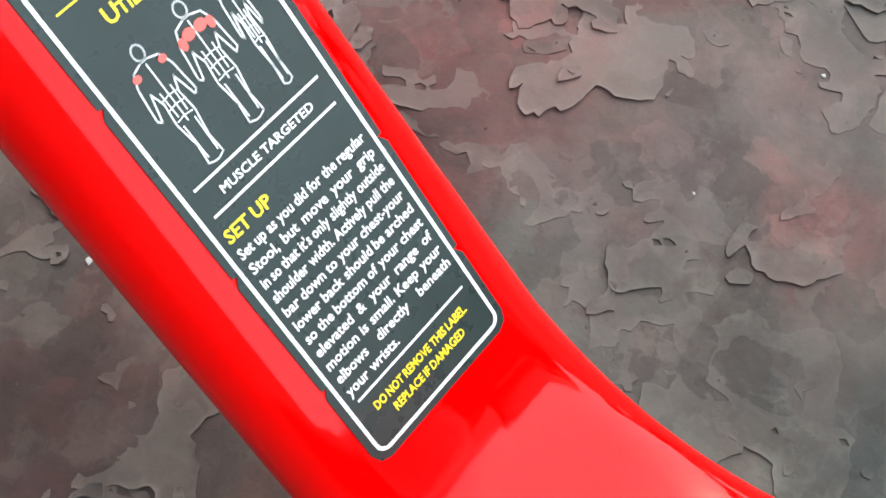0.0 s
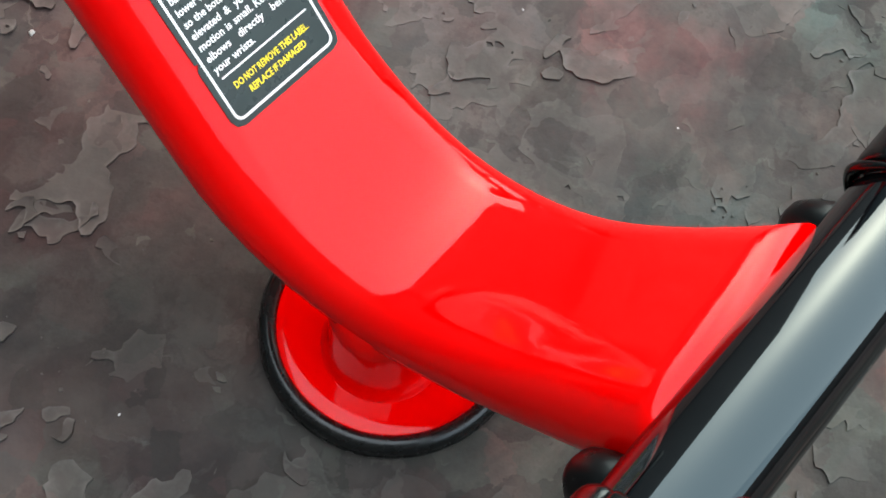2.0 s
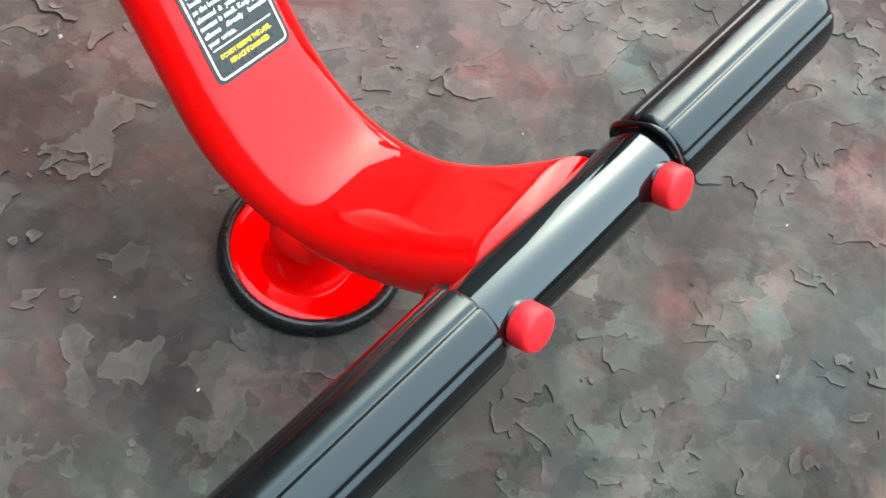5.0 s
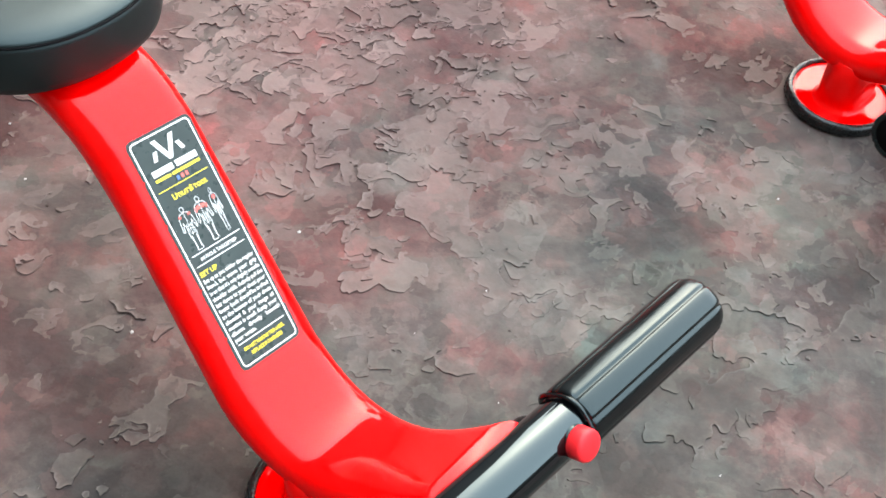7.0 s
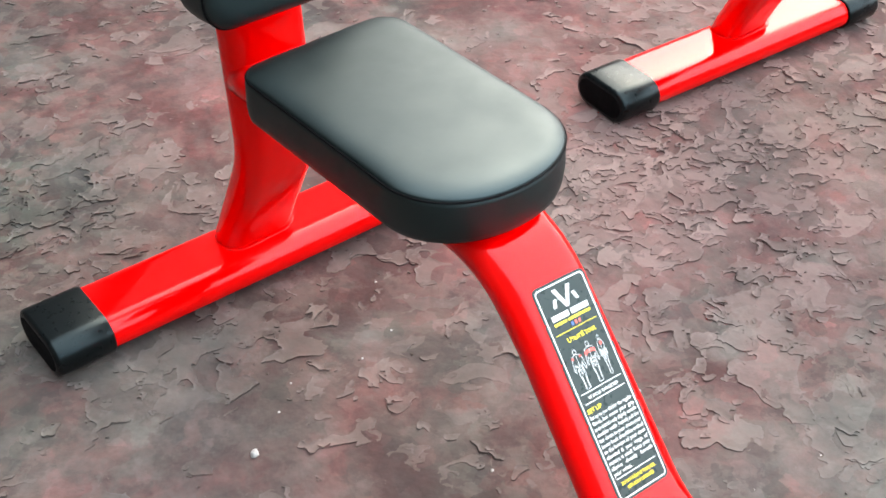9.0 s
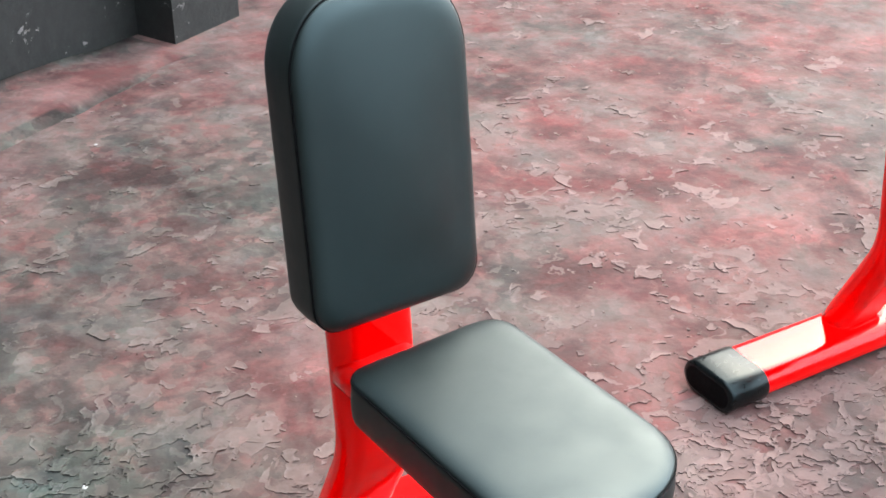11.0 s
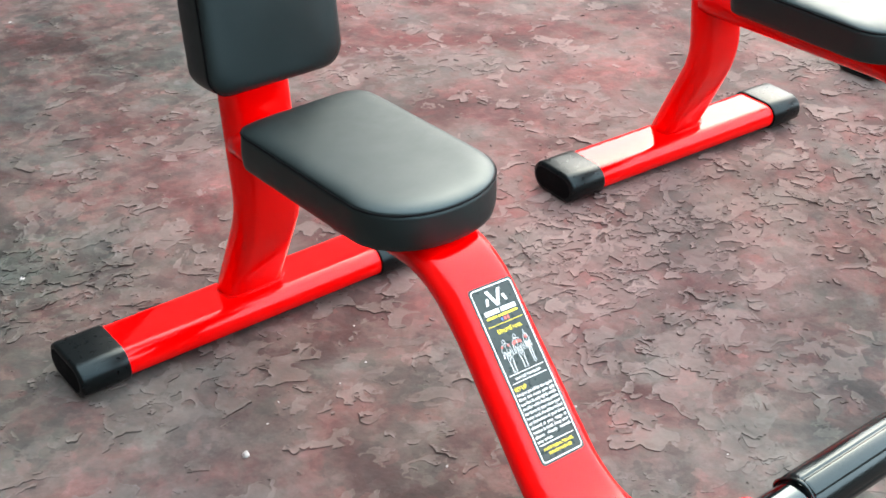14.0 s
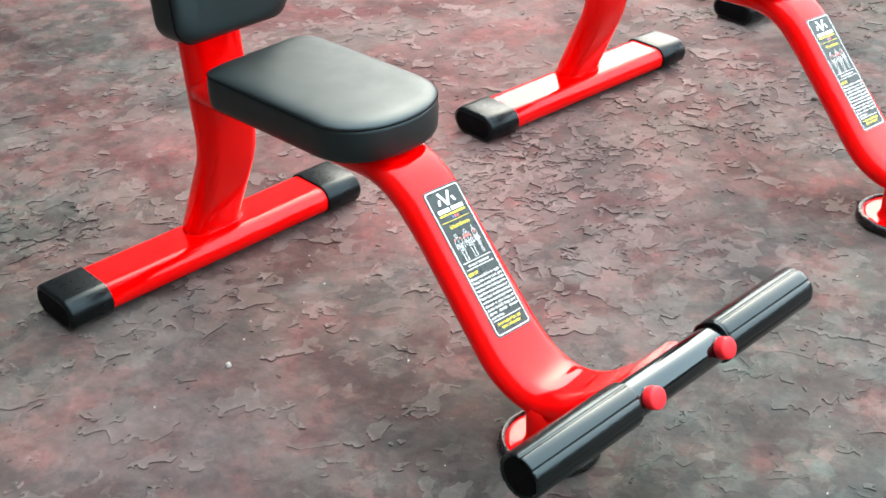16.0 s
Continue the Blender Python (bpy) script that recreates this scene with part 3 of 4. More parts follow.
pier = new("wall_pier", mesh_from("wall_pier", *box(-0.002, -0.133, -0.02, 0.258, -0.003, 4.18), WALL, False))
pier.matrix_world = WALL_AT
tagged(pier, "black plastered pier against the terrace wall", "wall", kind="structure")


# ---------------------------------------------------------------- the stool
HALF_W, HALF_T = 0.053, 0.024      # of the flat-oval tube


def build_sticker(stool):
    """The printed label on the sloping tube: x across, y up along the tube."""
    W, L = 0.0695, 0.2230

    def rounded(w, h, r, n=5):
        return corner_arc(w / 2 - r, h / 2 - r, r, r, 0, 90, n) + corner_arc(-w / 2 + r, h / 2 - r, r, r, 90, 180, n) + corner_arc(-w / 2 + r, -h / 2 + r, r, r, 180, 270, n) + corner_arc(w / 2 - r, -h / 2 + r, r, r, 270, 360, n)

    outer, plain = [], rounded(W, L, 0.0055, 2)
    for k, (x, y) in enumerate(plain):
        outer.append((x, y))
        nx, ny = plain[(k + 1) % len(plain)]
        if abs(x - nx) < 1e-6 and abs(ny - y) > 0.05:
            # small nicks along the cut edge
            way, inward = (1 if ny > y else -1), (-1 if x > 0 else 1)
            for at_y in sorted((0.075, 0.034, -0.029, -0.077), reverse=way < 0):
                low, high = (x, at_y - 0.0022), (x + inward * 0.0004, at_y + 0.0012)
                nick = [low, (x + inward * 0.0021, at_y + 0.0008), high]
                outer += nick if way > 0 else nick[::-1]
    verts, faces = loft([[(x, y, 0) for x, y in outer], [(x, y, 0.0004) for x, y in outer]])
    plate = add("sticker", mesh_from("sticker", verts, faces, FILM, False), stool, "dark printed instruction sticker with a white rim")
    top = Matrix.Translation((0, 0, 0.0006))

    def put(name, me, label=""):
        ob = add(name, me, plate, label)
        ob.matrix_local = top
        return ob

    a, b = rounded(W - 0.0055, L - 0.0055, 0.0046), rounded(W - 0.0082, L - 0.0082, 0.0034)
    k = len(a)
    rim = mesh_from("rim", [(x, y, 0) for x, y in a + b], [(i, (i + 1) % k, k + (i + 1) % k, k + i) for i in range(k)], WHITE, False)
    put("rim", rim, "white printed rim")

    def bar(x0, x1, y, h):
        return [(x0, y), (x1, y), (x1, y + h), (x0, y + h)]

    def line(text, y, size, x0, x1, bold=False, justify=True, slant=0.0):
        """Words set from x0 to x1, or centred, as pieces."""
        words = [text_mesh(w, size, WHITE, bold, slant) for w in text.split()]
        gap = size * 0.28
        total = sum(hi - lo for _, lo, hi in words) + gap * (len(words) - 1)
        s = 1.0
        if justify == "fit":
            s = (x1 - x0) / total
        elif justify is True and len(words) > 1:
            if total > x1 - x0:
                s = (x1 - x0) / total
            else:
                gap += (x1 - x0 - total) / (len(words) - 1)
        x = x0
        if justify == "centre":
            x = (x0 + x1 - total) / 2
        out = []
        for me, lo, hi in words:
            out.append((me, Matrix.Translation((x - lo * s, y, 0)) @ Matrix.Diagonal((s, 1, 1, 1))))
            x += (hi - lo) * s + gap * s
        return out

    X = W / 2 - 0.0065
    # the maker's mark and name, as plain shapes
    mark = [[(-0.012, 0.103), (-0.007, 0.103), (0.0, 0.088), (0.007, 0.103), (0.012, 0.103), (0.002, 0.083), (-0.002, 0.083)]]
    mark += [[(-0.017, 0.086), (-0.013, 0.086), (-0.010, 0.094), (-0.014, 0.094)], [(0.013, 0.086), (0.017, 0.086), (0.014, 0.094), (0.010, 0.094)]]
    mark += [bar(-0.024, -0.002, 0.0745, 0.0055), bar(0.001, 0.024, 0.0745, 0.0055)]
    put("maker_mark", flat_group("maker_mark", mark, WHITE), "white printed mark and bars")
    put("web_line", flat_group("web_line", [bar(-0.024, -0.008, 0.0698, 0.0024), bar(-0.006, 0.024, 0.0698, 0.0024), bar(-0.027, 0.027, 0.0610, 0.0006)], YELLOW), "yellow printed bars")
    for x0 in (0.0005, 0.0052):
        put("badge", flat_group("badge", [bar(x0, x0 + 0.0027, 0.0640, 0.0036)], PINK), "small red printed square")
    put("badge", flat_group("badge", [bar(-0.0042, -0.0015, 0.0640, 0.0036)], BLUE), "small blue printed square")
    title = line("U", 0.0505, 0.0072, -0.0165, 0, True, False) + line("TILITY", 0.0505, 0.0055, -0.0118, 0, True, False) + line("S", 0.0505, 0.0072, 0.0022, 0, True, False) + line("TOOL", 0.0505, 0.0055, 0.0063, 0, True, False)
    put("title", flat_group("title", title, YELLOW), "yellow printed title")
    # three upright diagrams, as plain rounded shapes
    pale = make_plastic("pale_print", (0.62, 0.65, 0.65), (0.35, 0.45), 0.00003)
    def stroke(points, wide, closed=True):
        out, n = [], len(points)
        for i in range(n if closed else n - 1):
            p, q = Vector(points[i]), Vector(points[(i + 1) % n])
            d = (q - p).normalized() * wide / 2
            c = Vector((-d.y, d.x))
            out.append([tuple(p - d + c), tuple(p - d - c), tuple(q + d - c), tuple(q + d + c)])
        return out

    for dx, top_y, w, h, marks in (
        (-0.0150, 0.0428, 0.0150, 0.0405, ((-0.33, 0.80, 0.10, 0.030), (0.33, 0.80, 0.10, 0.030))),
        (0.0030, 0.0445, 0.0155, 0.0415, ((-0.15, 0.77, 0.15, 0.045), (0.15, 0.77, 0.15, 0.045), (-0.36, 0.74, 0.09, 0.05), (0.36, 0.74, 0.09, 0.05))),
        (0.0182, 0.0455, 0.0085, 0.0410, ((0.05, 0.78, 0.20, 0.05),)),
    ):
        y0 = top_y - h
        half = [(0.05, 0.0), (0.20, 0.02), (0.16, 0.18), (0.25, 0.38), (0.20, 0.55), (0.30, 0.66), (0.44, 0.46), (0.52, 0.49), (0.44, 0.74), (0.32, 0.84), (0.08, 0.87)]
        outline = [(dx + w * u, y0 + h * v) for u, v in half] + [(dx - w * u, y0 + h * v) for u, v in reversed(half)]
        lines = stroke(outline, 0.0006) + stroke(corner_arc(dx, y0 + h * 0.935, w * 0.13, h * 0.06, 0, 360, 12)[:-1], 0.0006)
        for u, v0, v1 in ((-0.12, 0.42, 0.62), (0.12, 0.42, 0.62), (-0.13, 0.06, 0.34), (0.13, 0.06, 0.34), (0.0, 0.36, 0.84)):
            lines += stroke([(dx + w * u, y0 + h * v0), (dx + w * u * 1.15, y0 + h * v1)], 0.0005, False)
        for v in (0.40, 0.50, 0.58):
            lines += stroke([(dx - w * 0.19, y0 + h * (v - 0.01)), (dx, y0 + h * v), (dx + w * 0.19, y0 + h * (v - 0.01))], 0.0004, False)
        put("diagram", flat_group("diagram", lines, pale), "pale printed line diagram")
        ob = put("diagram_mark", flat_group("diagram_mark", [corner_arc(dx + w * u, y0 + h * v, w * a, h * b, 0, 360, 12)[:-1] for u, v, a, b in marks], PINK), "red printed mark")
        ob.matrix_local = Matrix.Translation((0, 0, 0.0008))
    for y in (-0.0005, -0.0105, -0.0885):
        put("rule", flat_group("rule", [bar(-0.027, 0.027, y, 0.0009)], WHITE), "white printed rule")
    put("heading", flat_group("heading", line("MUSCLE TARGETED", -0.0068, 0.0042, -0.0200, 0.0200, True, "fit"), WHITE), "white printed heading")
    put("subheading", flat_group("subheading", line("SET UP", -0.0195, 0.0062, -X, 0, True, False), YELLOW), "yellow printed heading")
    rows = ("Set up as you did for the regular", "Stool, but move your grip", "in so that it's only slightly outside", "shoulder width. Actively pull the", "bar down to your chest-your", "lower back should be arched", "so the bottom of your chest", "elevated & your range of", "motion is small. Keep your", "elbows directly beneath", "your wrists.")
    pieces = []
    for i, text in enumerate(rows):
        pieces += line(text, -0.0258 - 0.0059 * i, 0.0051, -X, X, True, i < len(rows) - 1)
    put("paragraph", flat_group("paragraph", pieces, WHITE), "white printed paragraph")
    warn = line("DO NOT REMOVE THIS LABEL.", -0.0957, 0.0046, -0.0235, 0.0235, True, "fit") + line("REPLACE IF DAMAGED", -0.1015, 0.0046, -0.018, 0.018, True, "fit")
    put("warning", flat_group("warning", warn, YELLOW), "yellow printed warning")
    return plate


def build_stool():
    stool = tagged(new("utility_stool"), "gloss red steel utility stool with black padded seat and back", "exercise stool", "stools on the terrace")

    # base tube across the back, with its end caps
    base_y, base_z, base_w = 0.1560, 0.0285, HALF_W
    turn = Matrix.Translation((-0.006, base_y, base_z)) @ Matrix.Rotation(radians(90 - 3.6), 4, "Z")
    skew = Matrix.Translation((-0.006, base_y, base_z)) @ Matrix.Rotation(radians(-3.6), 4, "Z")
    path = [Vector((s * 0.285, 0)) for s in (-0.98, 1)]
    vf = tube_in_plane(densify(path, 0.03), base_w, HALF_T)
    add("base_tube", mesh_from("base_tube", *moved(vf, turn), RED), stool)
    for side in (-1, 1):
        loops = []
        for x, a, b in ((0.228, base_w + 0.0005, HALF_T + 0.0005), (0.228, base_w + 0.0032, HALF_T + 0.0032), (0.230, base_w + 0.0040, HALF_T + 0.0040), (0.300, base_w + 0.0040, HALF_T + 0.0040), (0.304, base_w + 0.0025, HALF_T + 0.0025), (0.306, base_w - 0.003, HALF_T - 0.003), (0.3062, base_w - 0.006, HALF_T - 0.006), (0.3058, base_w - 0.007, HALF_T - 0.007), (0.3055, base_w - 0.009, HALF_T - 0.009)):
            loops.append([skew @ Vector((side * x + (0.005 if side < 0 else 0.0), u * side, v)) for u, v in stadium(a, b)])
        vf = loft(loops)
        cap = add("end_cap", mesh_from("end_cap", *vf, CAP), stool, "black moulded plastic end cap")
        # a flat black disc paints the shade on the cap's end
        loops = [[skew @ Vector((side * x + (0.005 if side < 0 else 0.0), u * side, v)) for u, v in stadium(base_w - g, HALF_T - g)] for x, g in ((0.3050, 0.0045), (0.3066, 0.0045), (0.3069, 0.0060))]
        add("cap_shade_disc", mesh_from("cap_shade_disc", *loft(loops), SEAM_AND_SHADE), cap, "matt black disc painted as shade on the cap end")

    # upright
    post = densify(fillet([(0.176, 0.036), (0.093, 0.222), (0.140, 0.70)], [0.16]), 0.03)
    add("upright", mesh_from("upright", *moved(tube_in_plane(post, HALF_W + 0.002, HALF_T + 0.002), Matrix.Translation((0.013, 0, 0))), RED), stool)

    # spine: under the seat, down the slope, up again to the crossbar
    slope = (Vector((-0.3608, 0.2957)), Vector((-0.5113, 0.1367)))
    bend = [slope[1], Vector((-0.6230, 0.0188)), Vector((-0.7153, 0.1337)), Vector((-0.7655, 0.1945))]
    spine = fillet([(0.098, 0.336), (-0.3227, 0.336), slope[1]], [0.13])
    spine += [bend[0] * (1 - f) ** 3 + bend[1] * 3 * f * (1 - f) ** 2 + bend[2] * 3 * f * f * (1 - f) + bend[3] * f**3 for f in [i / 24 for i in range(1, 25)]]
    spine = densify(spine, 0.02)
    # the end is dressed round the bar
    sv, sf = tube_in_plane(spine, HALF_W, HALF_T)

    def ease(a, b, y):
        return min(1.0, max(0.0, (a - y) / (a - b)))

    def flare(y):
        """The tube is spread at the bend, and again where it meets the bar."""
        return 1.0 + 0.10 * ease(-0.39, -0.52, y) - 0.07 * ease(-0.55, -0.66, y) + 0.17 * ease(-0.68, -0.76, y) ** 1.5

    def lean(y):
        """Its lower part runs a little aside."""
        return 0.0075 - 0.0125 * ease(-0.38, -0.53, y) + 0.0010 * ease(-0.56, -0.64, y) + 0.003 * ease(-0.68, -0.76, y)

    add("spine_tube", mesh_from("spine_tube", [(v[0] * flare(v[1]) + lean(v[1]), v[1], v[2]) for v in sv], sf, RED), stool)
    ring = [(0.013 + u * 1.0, 0.1635 + v * 1.0, base_z + HALF_T + 0.001) for u, v in stadium(HALF_W + 0.004, HALF_T + 0.006, 14)]
    add("weld", mesh_from("weld", *ring_tube(ring, 0.0009, 8), RED), stool)

    # foot: a short leg on a round plate with a rubber rim
    cx, cy = -0.0205, -0.6105
    loops = []
    for z, g in ((0.010, 0.0085), (0.0125, 0.0050), (0.016, 0.0022), (0.021, 0.0006), (0.028, 0.0), (0.060, 0.0), (0.085, 0.0)):
        loops.append([(cx + 0.005 + u, cy - 0.003 + v, z) for u, v in stadium(0.0465 + g * 0.8, 0.029 + g, 14)])
    add("foot_leg", mesh_from("foot_leg", *loft(loops), RED), stool)
    loops = []
    for z, r in ((0.003, 0.058), (0.003, 0.0635), (0.011, 0.0640), (0.0125, 0.0620), (0.0120, 0.054), (0.0125, 0.036)):
        loops.append([(cx + r * math.cos(2 * math.pi * j / 56), cy + r * math.sin(2 * math.pi * j / 56), z) for j in range(56)])
    add("foot_plate", mesh_from("foot_plate", *loft(loops), RED), stool)
    loops = []
    for z, r in ((0.0, 0.0640), (0.0, 0.0700), (0.0015, 0.0722), (0.006, 0.0728), (0.0075, 0.0720), (0.0085, 0.0726), (0.011, 0.0722), (0.0145, 0.0705), (0.0165, 0.0675), (0.0160, 0.0650), (0.0140, 0.0632), (0.0118, 0.0626), (0.0110, 0.0640), (0.0, 0.0640)):
        loops.append([(cx + r * math.cos(2 * math.pi * j / 64), cy + r * math.sin(2 * math.pi * j / 64), z) for j in range(64)])
    add("foot_rim", mesh_from("foot_rim", *loft(loops, False), RUBBER), stool, "dark rubber rim round the foot plate")

    # crossbar with its grips and stop plugs
    at = Matrix.Translation((0, -0.7804, 0.2007)) @ Matrix.Rotation(radians(-3.84), 4, "Z")
    vf = lathe_x([(-0.265, 0.025), (-0.264, 0.0255), (0.264, 0.0255), (0.265, 0.025)], 64)
    add("crossbar", mesh_from("crossbar", *moved(vf, at), PIPE), stool, "gloss black crossbar")
    for side in (-1, 1):
        end = [(0.266, 0.0305), (0.273, 0.0298), (0.278, 0.0270), (0.280, 0.0230), (0.280, 0.012), (0.279, 0.004)]
        if side < 0:
            end = [(0.277, 0.0305), (0.2795, 0.0298), (0.2800, 0.0285), (0.2795, 0.0272), (0.2780, 0.0262), (0.2775, 0.012), (0.2775, 0.004)]
        prof = [(0.091, 0.0256), (0.091, 0.0290), (0.093, 0.0300), (0.096, 0.0305)] + end
        vf = lathe_x([(side * x, r) for x, r in prof], 160, 8, 0.0016)
        faces = vf[1] if side > 0 else [tuple(reversed(f)) for f in vf[1]]
        grip = add("grip", mesh_from("grip", [at @ Vector(v) for v in vf[0]], faces, GRIP), stool, "black ribbed rubber grip")
        # the dark of the grip's unlit end is put in as a black disc
        disc = lathe_x([(side * 0.2781, 0.0245), (side * 0.2786, 0.0238), (side * 0.2786, 0.002)] if side < 0 else [(0.2803, 0.0225), (0.2806, 0.0218), (0.2806, 0.002)], 40)
        add("grip_shade_disc", mesh_from("grip_shade_disc", [at @ Vector(v) for v in disc[0]], disc[1] if side > 0 else [tuple(reversed(f)) for f in disc[1]], SEAM_AND_SHADE), grip, "matt black disc painted as shade on the grip end")
        if side > 0:
            # the inner end is rolled over unevenly
            loops = []
            for j in range(73):
                w = 2 * math.pi * (j % 72) / 72
                x = 0.0895 - 0.0026 * math.sin(w + 0.7) - 0.0010 * math.sin(3 * w)
                r, thick = 0.0287 + 0.0006 * math.sin(4 * w + 1), 0.0021 + 0.0005 * math.sin(5 * w)
                loops.append([at @ Vector((x + thick * math.cos(q), (r + thick * math.sin(q)) * math.cos(w), (r + thick * math.sin(q)) * math.sin(w))) for q in [math.pi * i / 4 for i in range(8)]])
            add("grip_lip", mesh_from("grip_lip", *loft(loops, False), GRIP), grip, "rolled uneven lip of the grip")
        prof = [(0.018, 0.0095), (0.0243, 0.0122), (0.0248, 0.0140), (0.0256, 0.0147), (0.0362, 0.0145), (0.0382, 0.0137), (0.0392, 0.0118), (0.0394, 0.004)]
        vf = lathe_x(prof, 32)
        aim = at @ Matrix.Translation((side * 0.072, 0, 0)) @ Matrix.Rotation(radians(-90), 4, "Z") @ Matrix.Rotation(radians(-27), 4, "Y")
        add("stop_plug", mesh_from("stop_plug", *moved(vf, aim), BUTTON), stool, "red plastic stop plug")
        vf = lathe_x([(0.010, 0.0142), (0.0238, 0.0142), (0.0245, 0.0135), (0.0245, 0.004)], 32)
        add("plug_collar", mesh_from("plug_collar", *moved(vf, aim), GRIP), stool, "black collar behind the plug")
        vf = lathe_x([(0.012, 0.0140), (0.038, 0.0140), (0.0440, 0.0130), (0.0480, 0.0100), (0.0495, 0.0040)], 32)
        aim = at @ Matrix.Translation((side * 0.0745 - 0.003, 0, 0)) @ Matrix.Rotation(radians(90), 4, "Z") @ Matrix.Rotation(radians(46), 4, "Y")
        add("plug_cap", mesh_from("plug_cap", *moved(vf, aim), CAP), stool, "black rounded cap behind the bar")

    # seat
    hw = 0.1055

    def bow(a):
        """The front end: a blunt, nearly elliptical round."""
        c, n = math.cos(radians(a)), math.sin(radians(a))
        return (hw * math.copysign(abs(c) ** 0.95, c), -0.263 - 0.085 * abs(n) ** 0.95)

    outline = corner_arc(hw - 0.030, -0.038, 0.030, 0.030, 0, 90, 8) + corner_arc(-hw + 0.030, -0.038, 0.030, 0.030, 90, 180, 8) + [bow(180 + 7.5 * i) for i in range(25)]
    outline = even(outline, 0.008)
    body, seam = cushion(outline, 0.0515, 0.0105, 0.0025)
    lift = Matrix.Translation((0.012, 0.010, 0.3603)) @ Matrix.Rotation(radians(-1.5), 4, "Z")
    seat = add("seat", mesh_from("seat", *moved(body, lift), VINYL), stool, "black vinyl padded seat")
    add("seam", mesh_from("seam", *moved(ring_tube(seam, 0.0014), lift), SEAM_AND_SHADE), seat)

    # backrest, lying in x and y with its top end towards +y, then stood up
    hw, hh = 0.107, 0.180
    outline = corner_arc(hw - 0.070, hh - 0.085, 0.066, 0.085, 0, 90, 10) + corner_arc(-hw + 0.070, hh - 0.085, 0.066, 0.085, 90, 180, 10) + corner_arc(-hw + 0.032, -hh + 0.032, 0.032, 0.032, 180, 270, 8) + corner_arc(hw - 0.032, -hh + 0.032, 0.032, 0.032, 270, 360, 8)
    outline = [(x * (1 + 0.017 * y / hh) - 0.0018 * y / hh, y) for x, y in outline]      # a little wider at the top
    outline = even(outline, 0.008)
    body, seam = cushion(outline, 0.0570, 0.0125, 0.0090)
    stand = Matrix.Translation((0.005, 0.105, 0.618)) @ Matrix.Rotation(radians(-2.5), 4, "Z") @ Matrix.Rotation(radians(90 - 5.6), 4, "X")
    rest = add("backrest", mesh_from("backrest", *moved(body, stand), VINYL), stool, "black vinyl padded backrest")
    seam_v, seam_f = ring_tube(seam, 0.0014)
    add("seam", mesh_from("seam", [stand @ v for v in seam_v], seam_f, SEAM_AND_SHADE), rest)

    # the sticker on the slope
    plate = build_sticker(stool)
    top, low = Vector((0.0115, -0.3785, 0.3125)), Vector((-0.0045, -0.529, 0.1535))
    ax_y = (top - low).normalized()
    ax_z = Vector((1, 0, 0)).cross(ax_y).normalized()
    ax_x = ax_y.cross(ax_z)
    mid = (top + low) / 2
    mid.x += 0.0010
    ax_y = ax_y * 1.014      # the print runs a little longer
    plate.matrix_local = Matrix(((ax_x.x, ax_y.x, ax_z.x, mid.x), (ax_x.y, ax_y.y, ax_z.y, mid.y), (ax_x.z, ax_y.z, ax_z.z, mid.z), (0, 0, 0, 1)))
    return stool


stool = build_stool()
copy_thing(stool, pose(0.9325, -0.0845, 0, 0, 0, -2.56))
copy_thing(stool, pose(1.822, -0.142, 0, 0, 0, -1.5))


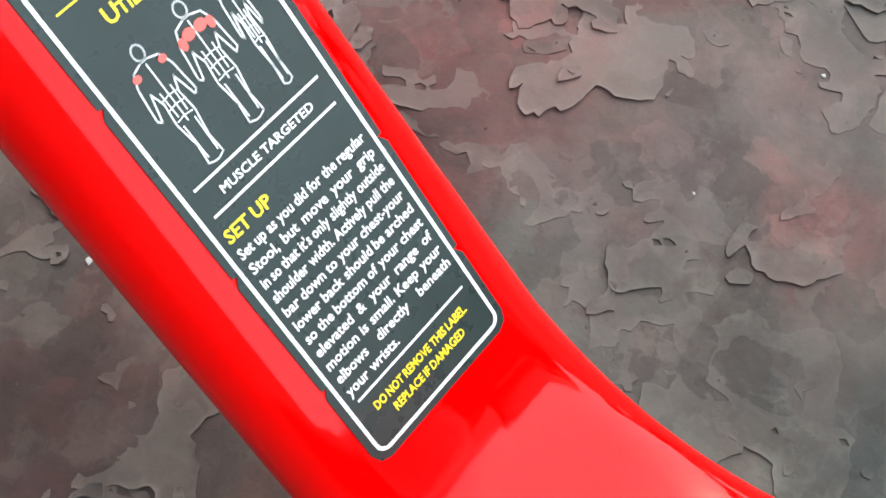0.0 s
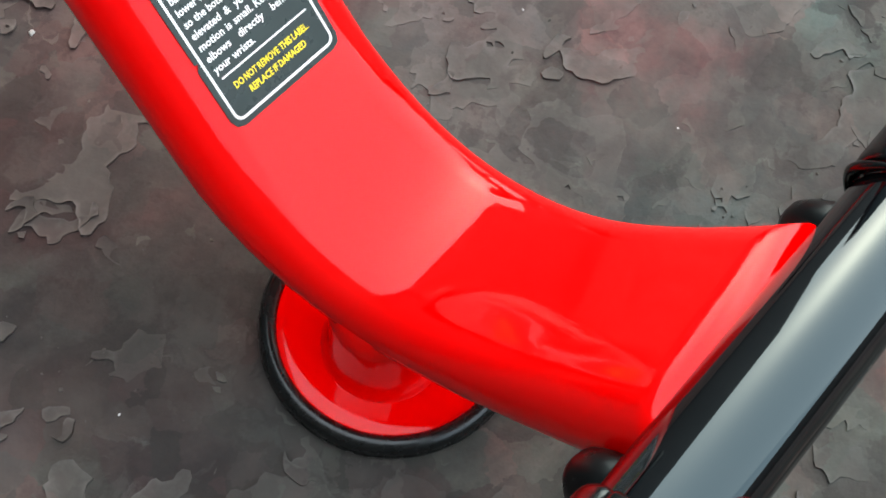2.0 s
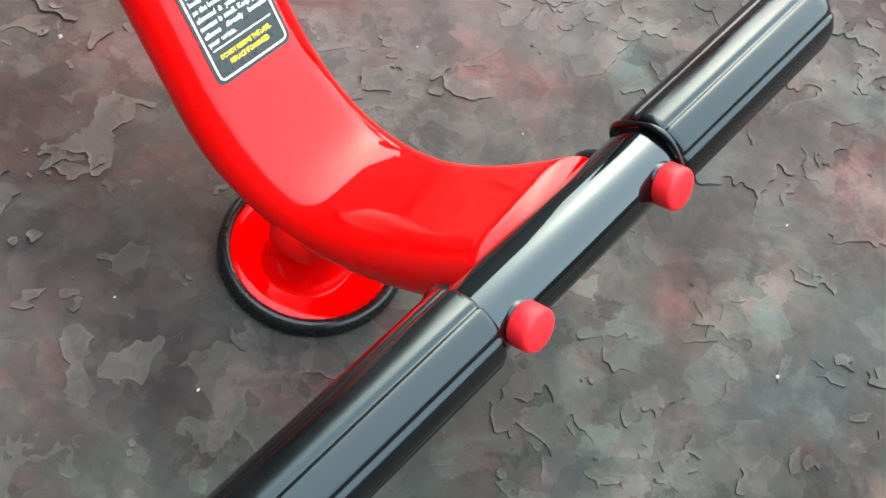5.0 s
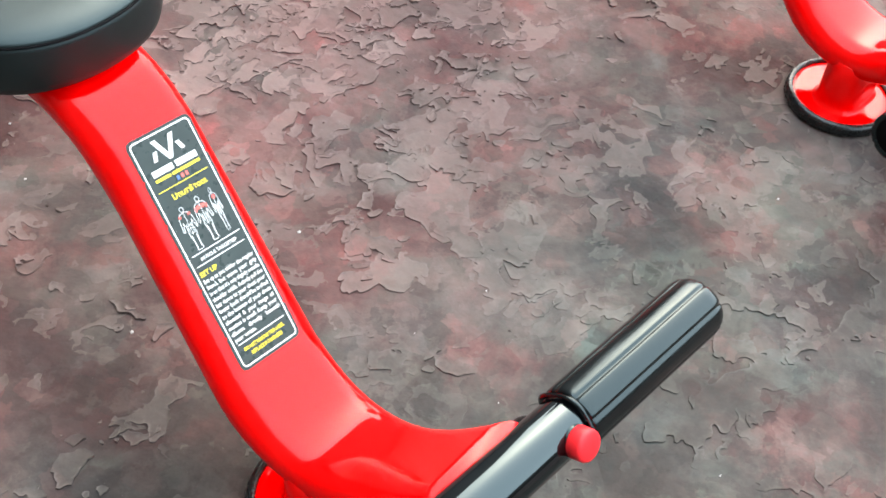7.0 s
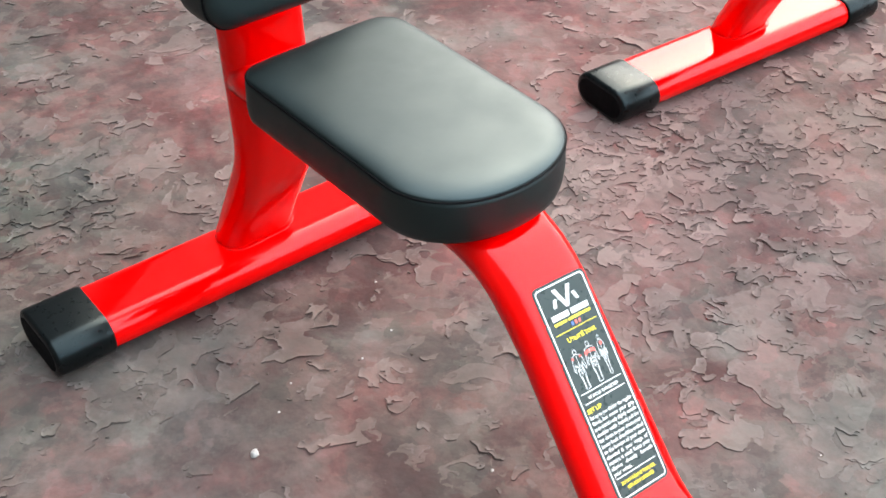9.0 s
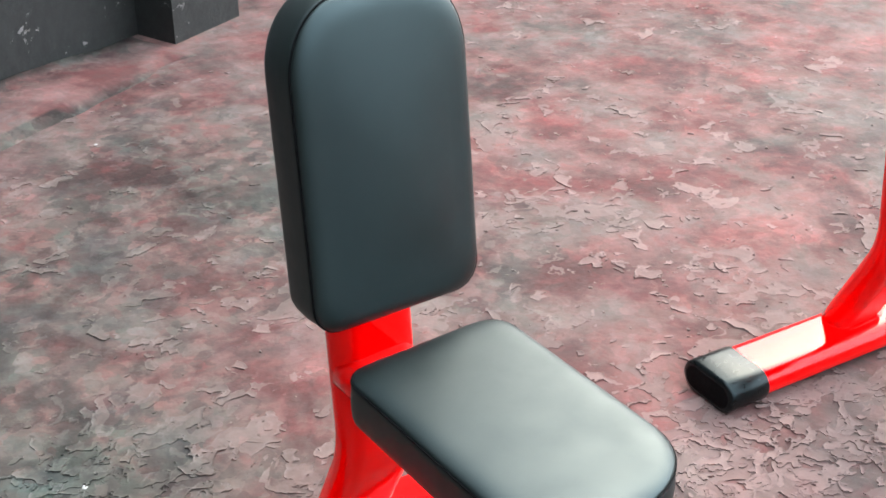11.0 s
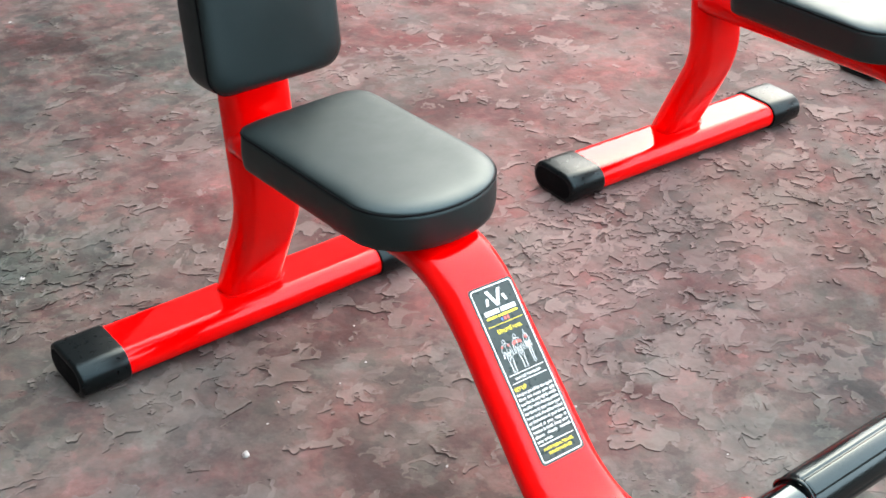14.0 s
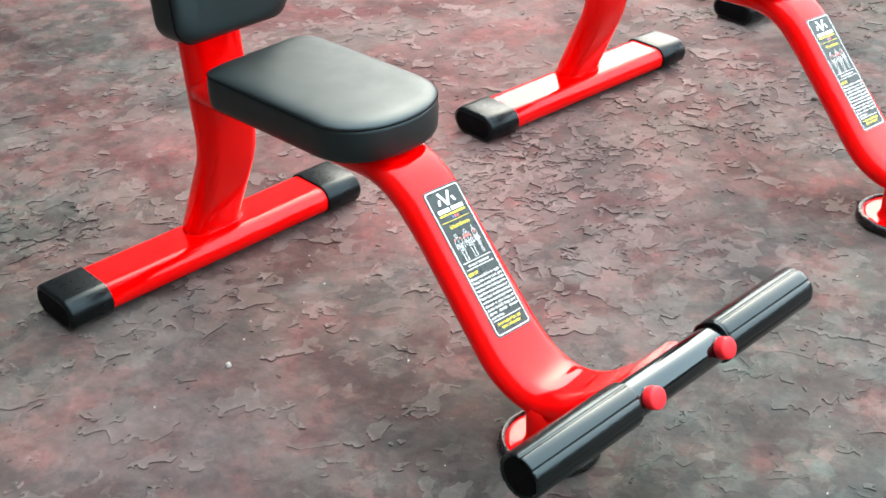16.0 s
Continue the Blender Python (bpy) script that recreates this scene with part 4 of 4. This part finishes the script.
# ---------------------------------------------------------------- small stones and bits on the floor
def build_pebble(size, flat, seed):
    """A small broken stone: a facetted lump on the floor."""
    rng = random.Random(seed)
    bm = bmesh.new()
    bmesh.ops.create_icosphere(bm, subdivisions=2, radius=1.0)
    cuts = [(Vector((rng.uniform(-1, 1), rng.uniform(-1, 1), rng.uniform(-1, 1))).normalized(), rng.uniform(0.55, 0.85)) for _ in range(7)]
    wide = rng.uniform(0.65, 0.95)
    for v in bm.verts:
        for n, d in cuts:
            over = v.co.dot(n) - d
            if over > 0:
                v.co -= n * over
        v.co = Vector((v.co.x * size / 2, v.co.y * size / 2 * wide, max(v.co.z, -0.6) * size / 2 * flat))
    low = min(v.co.z for v in bm.verts)
    for v in bm.verts:
        v.co.z -= low
    me = bpy.data.meshes.new("pebble")
    bm.to_mesh(me)
    bm.free()
    return me


def make_stone(name, base):
    m = Nodes(name)
    col = m.ramp(m.noise(300, 4), (0.3, tuple(c * 0.7 for c in base)), (0.7, base))
    return m.set(Base_Color=col, Roughness=0.75, Normal=m.bump(m.noise(700, 3), 0.0004, 0.5))


PALE = make_stone("pale_stone", (0.42, 0.40, 0.38))
CHALK = make_stone("white_paint_chip", (0.50, 0.49, 0.47))
PEBBLES = (
    (-0.196, -0.124, 0.015, 0.5, PALE, 20), (-0.224, 0.492, 0.014, 0.22, CHALK, 65), (0.263, 1.553, 0.009, 0.4, CHALK, 10),
    (-0.097, -0.060, 0.004, 0.6, PALE, 80), (-0.006, -0.324, 0.005, 0.6, CHALK, 30), (0.219, -0.350, 0.005, 0.5, PALE, 140),
    (0.666, -0.728, 0.004, 0.5, CHALK, 0), (-0.136, -0.089, 0.004, 0.5, CHALK, 15), (-0.002, -0.083, 0.004, 0.5, PALE, 50),
    (-0.334, -0.121, 0.005, 0.5, PALE, 75), (-0.161, -0.624, 0.003, 0.6, CHALK, 5), (0.146, -0.948, 0.004, 0.6, PALE, 25),
    (0.105, 0.020, 0.004, 0.5, CHALK, 33), (0.191, -0.663, 0.002, 0.5, CHALK, 61), (0.199, -0.541, 0.002, 0.5, PALE, 44), (-0.147, -0.527, 0.002, 0.6, CHALK, 17), (0.276, -0.883, 0.003, 0.5, PALE, 3), (0.059, -0.067, 0.004, 0.4, CHALK, 90), (0.300, -0.560, 0.003, 0.5, CHALK, 12),
)
for k, (x, y, size, flat, material, yaw) in enumerate(PEBBLES):
    me = build_pebble(size, flat, 40 + k)
    me.materials.append(material)
    bit = new("paint_chip" if material is CHALK else "pebble", me)
    bit.matrix_world = pose(x, y, float(swell(np.array([[x]]), np.array([[y]]))[0, 0]) - 0.0002, 0, 0, yaw)
    if material is CHALK:
        tagged(bit, "tiny white chip lying on the worn floor", "chip", "bits on the floor")
    else:
        tagged(bit, "small pale stone lying on the worn floor", "stone", "bits on the floor")
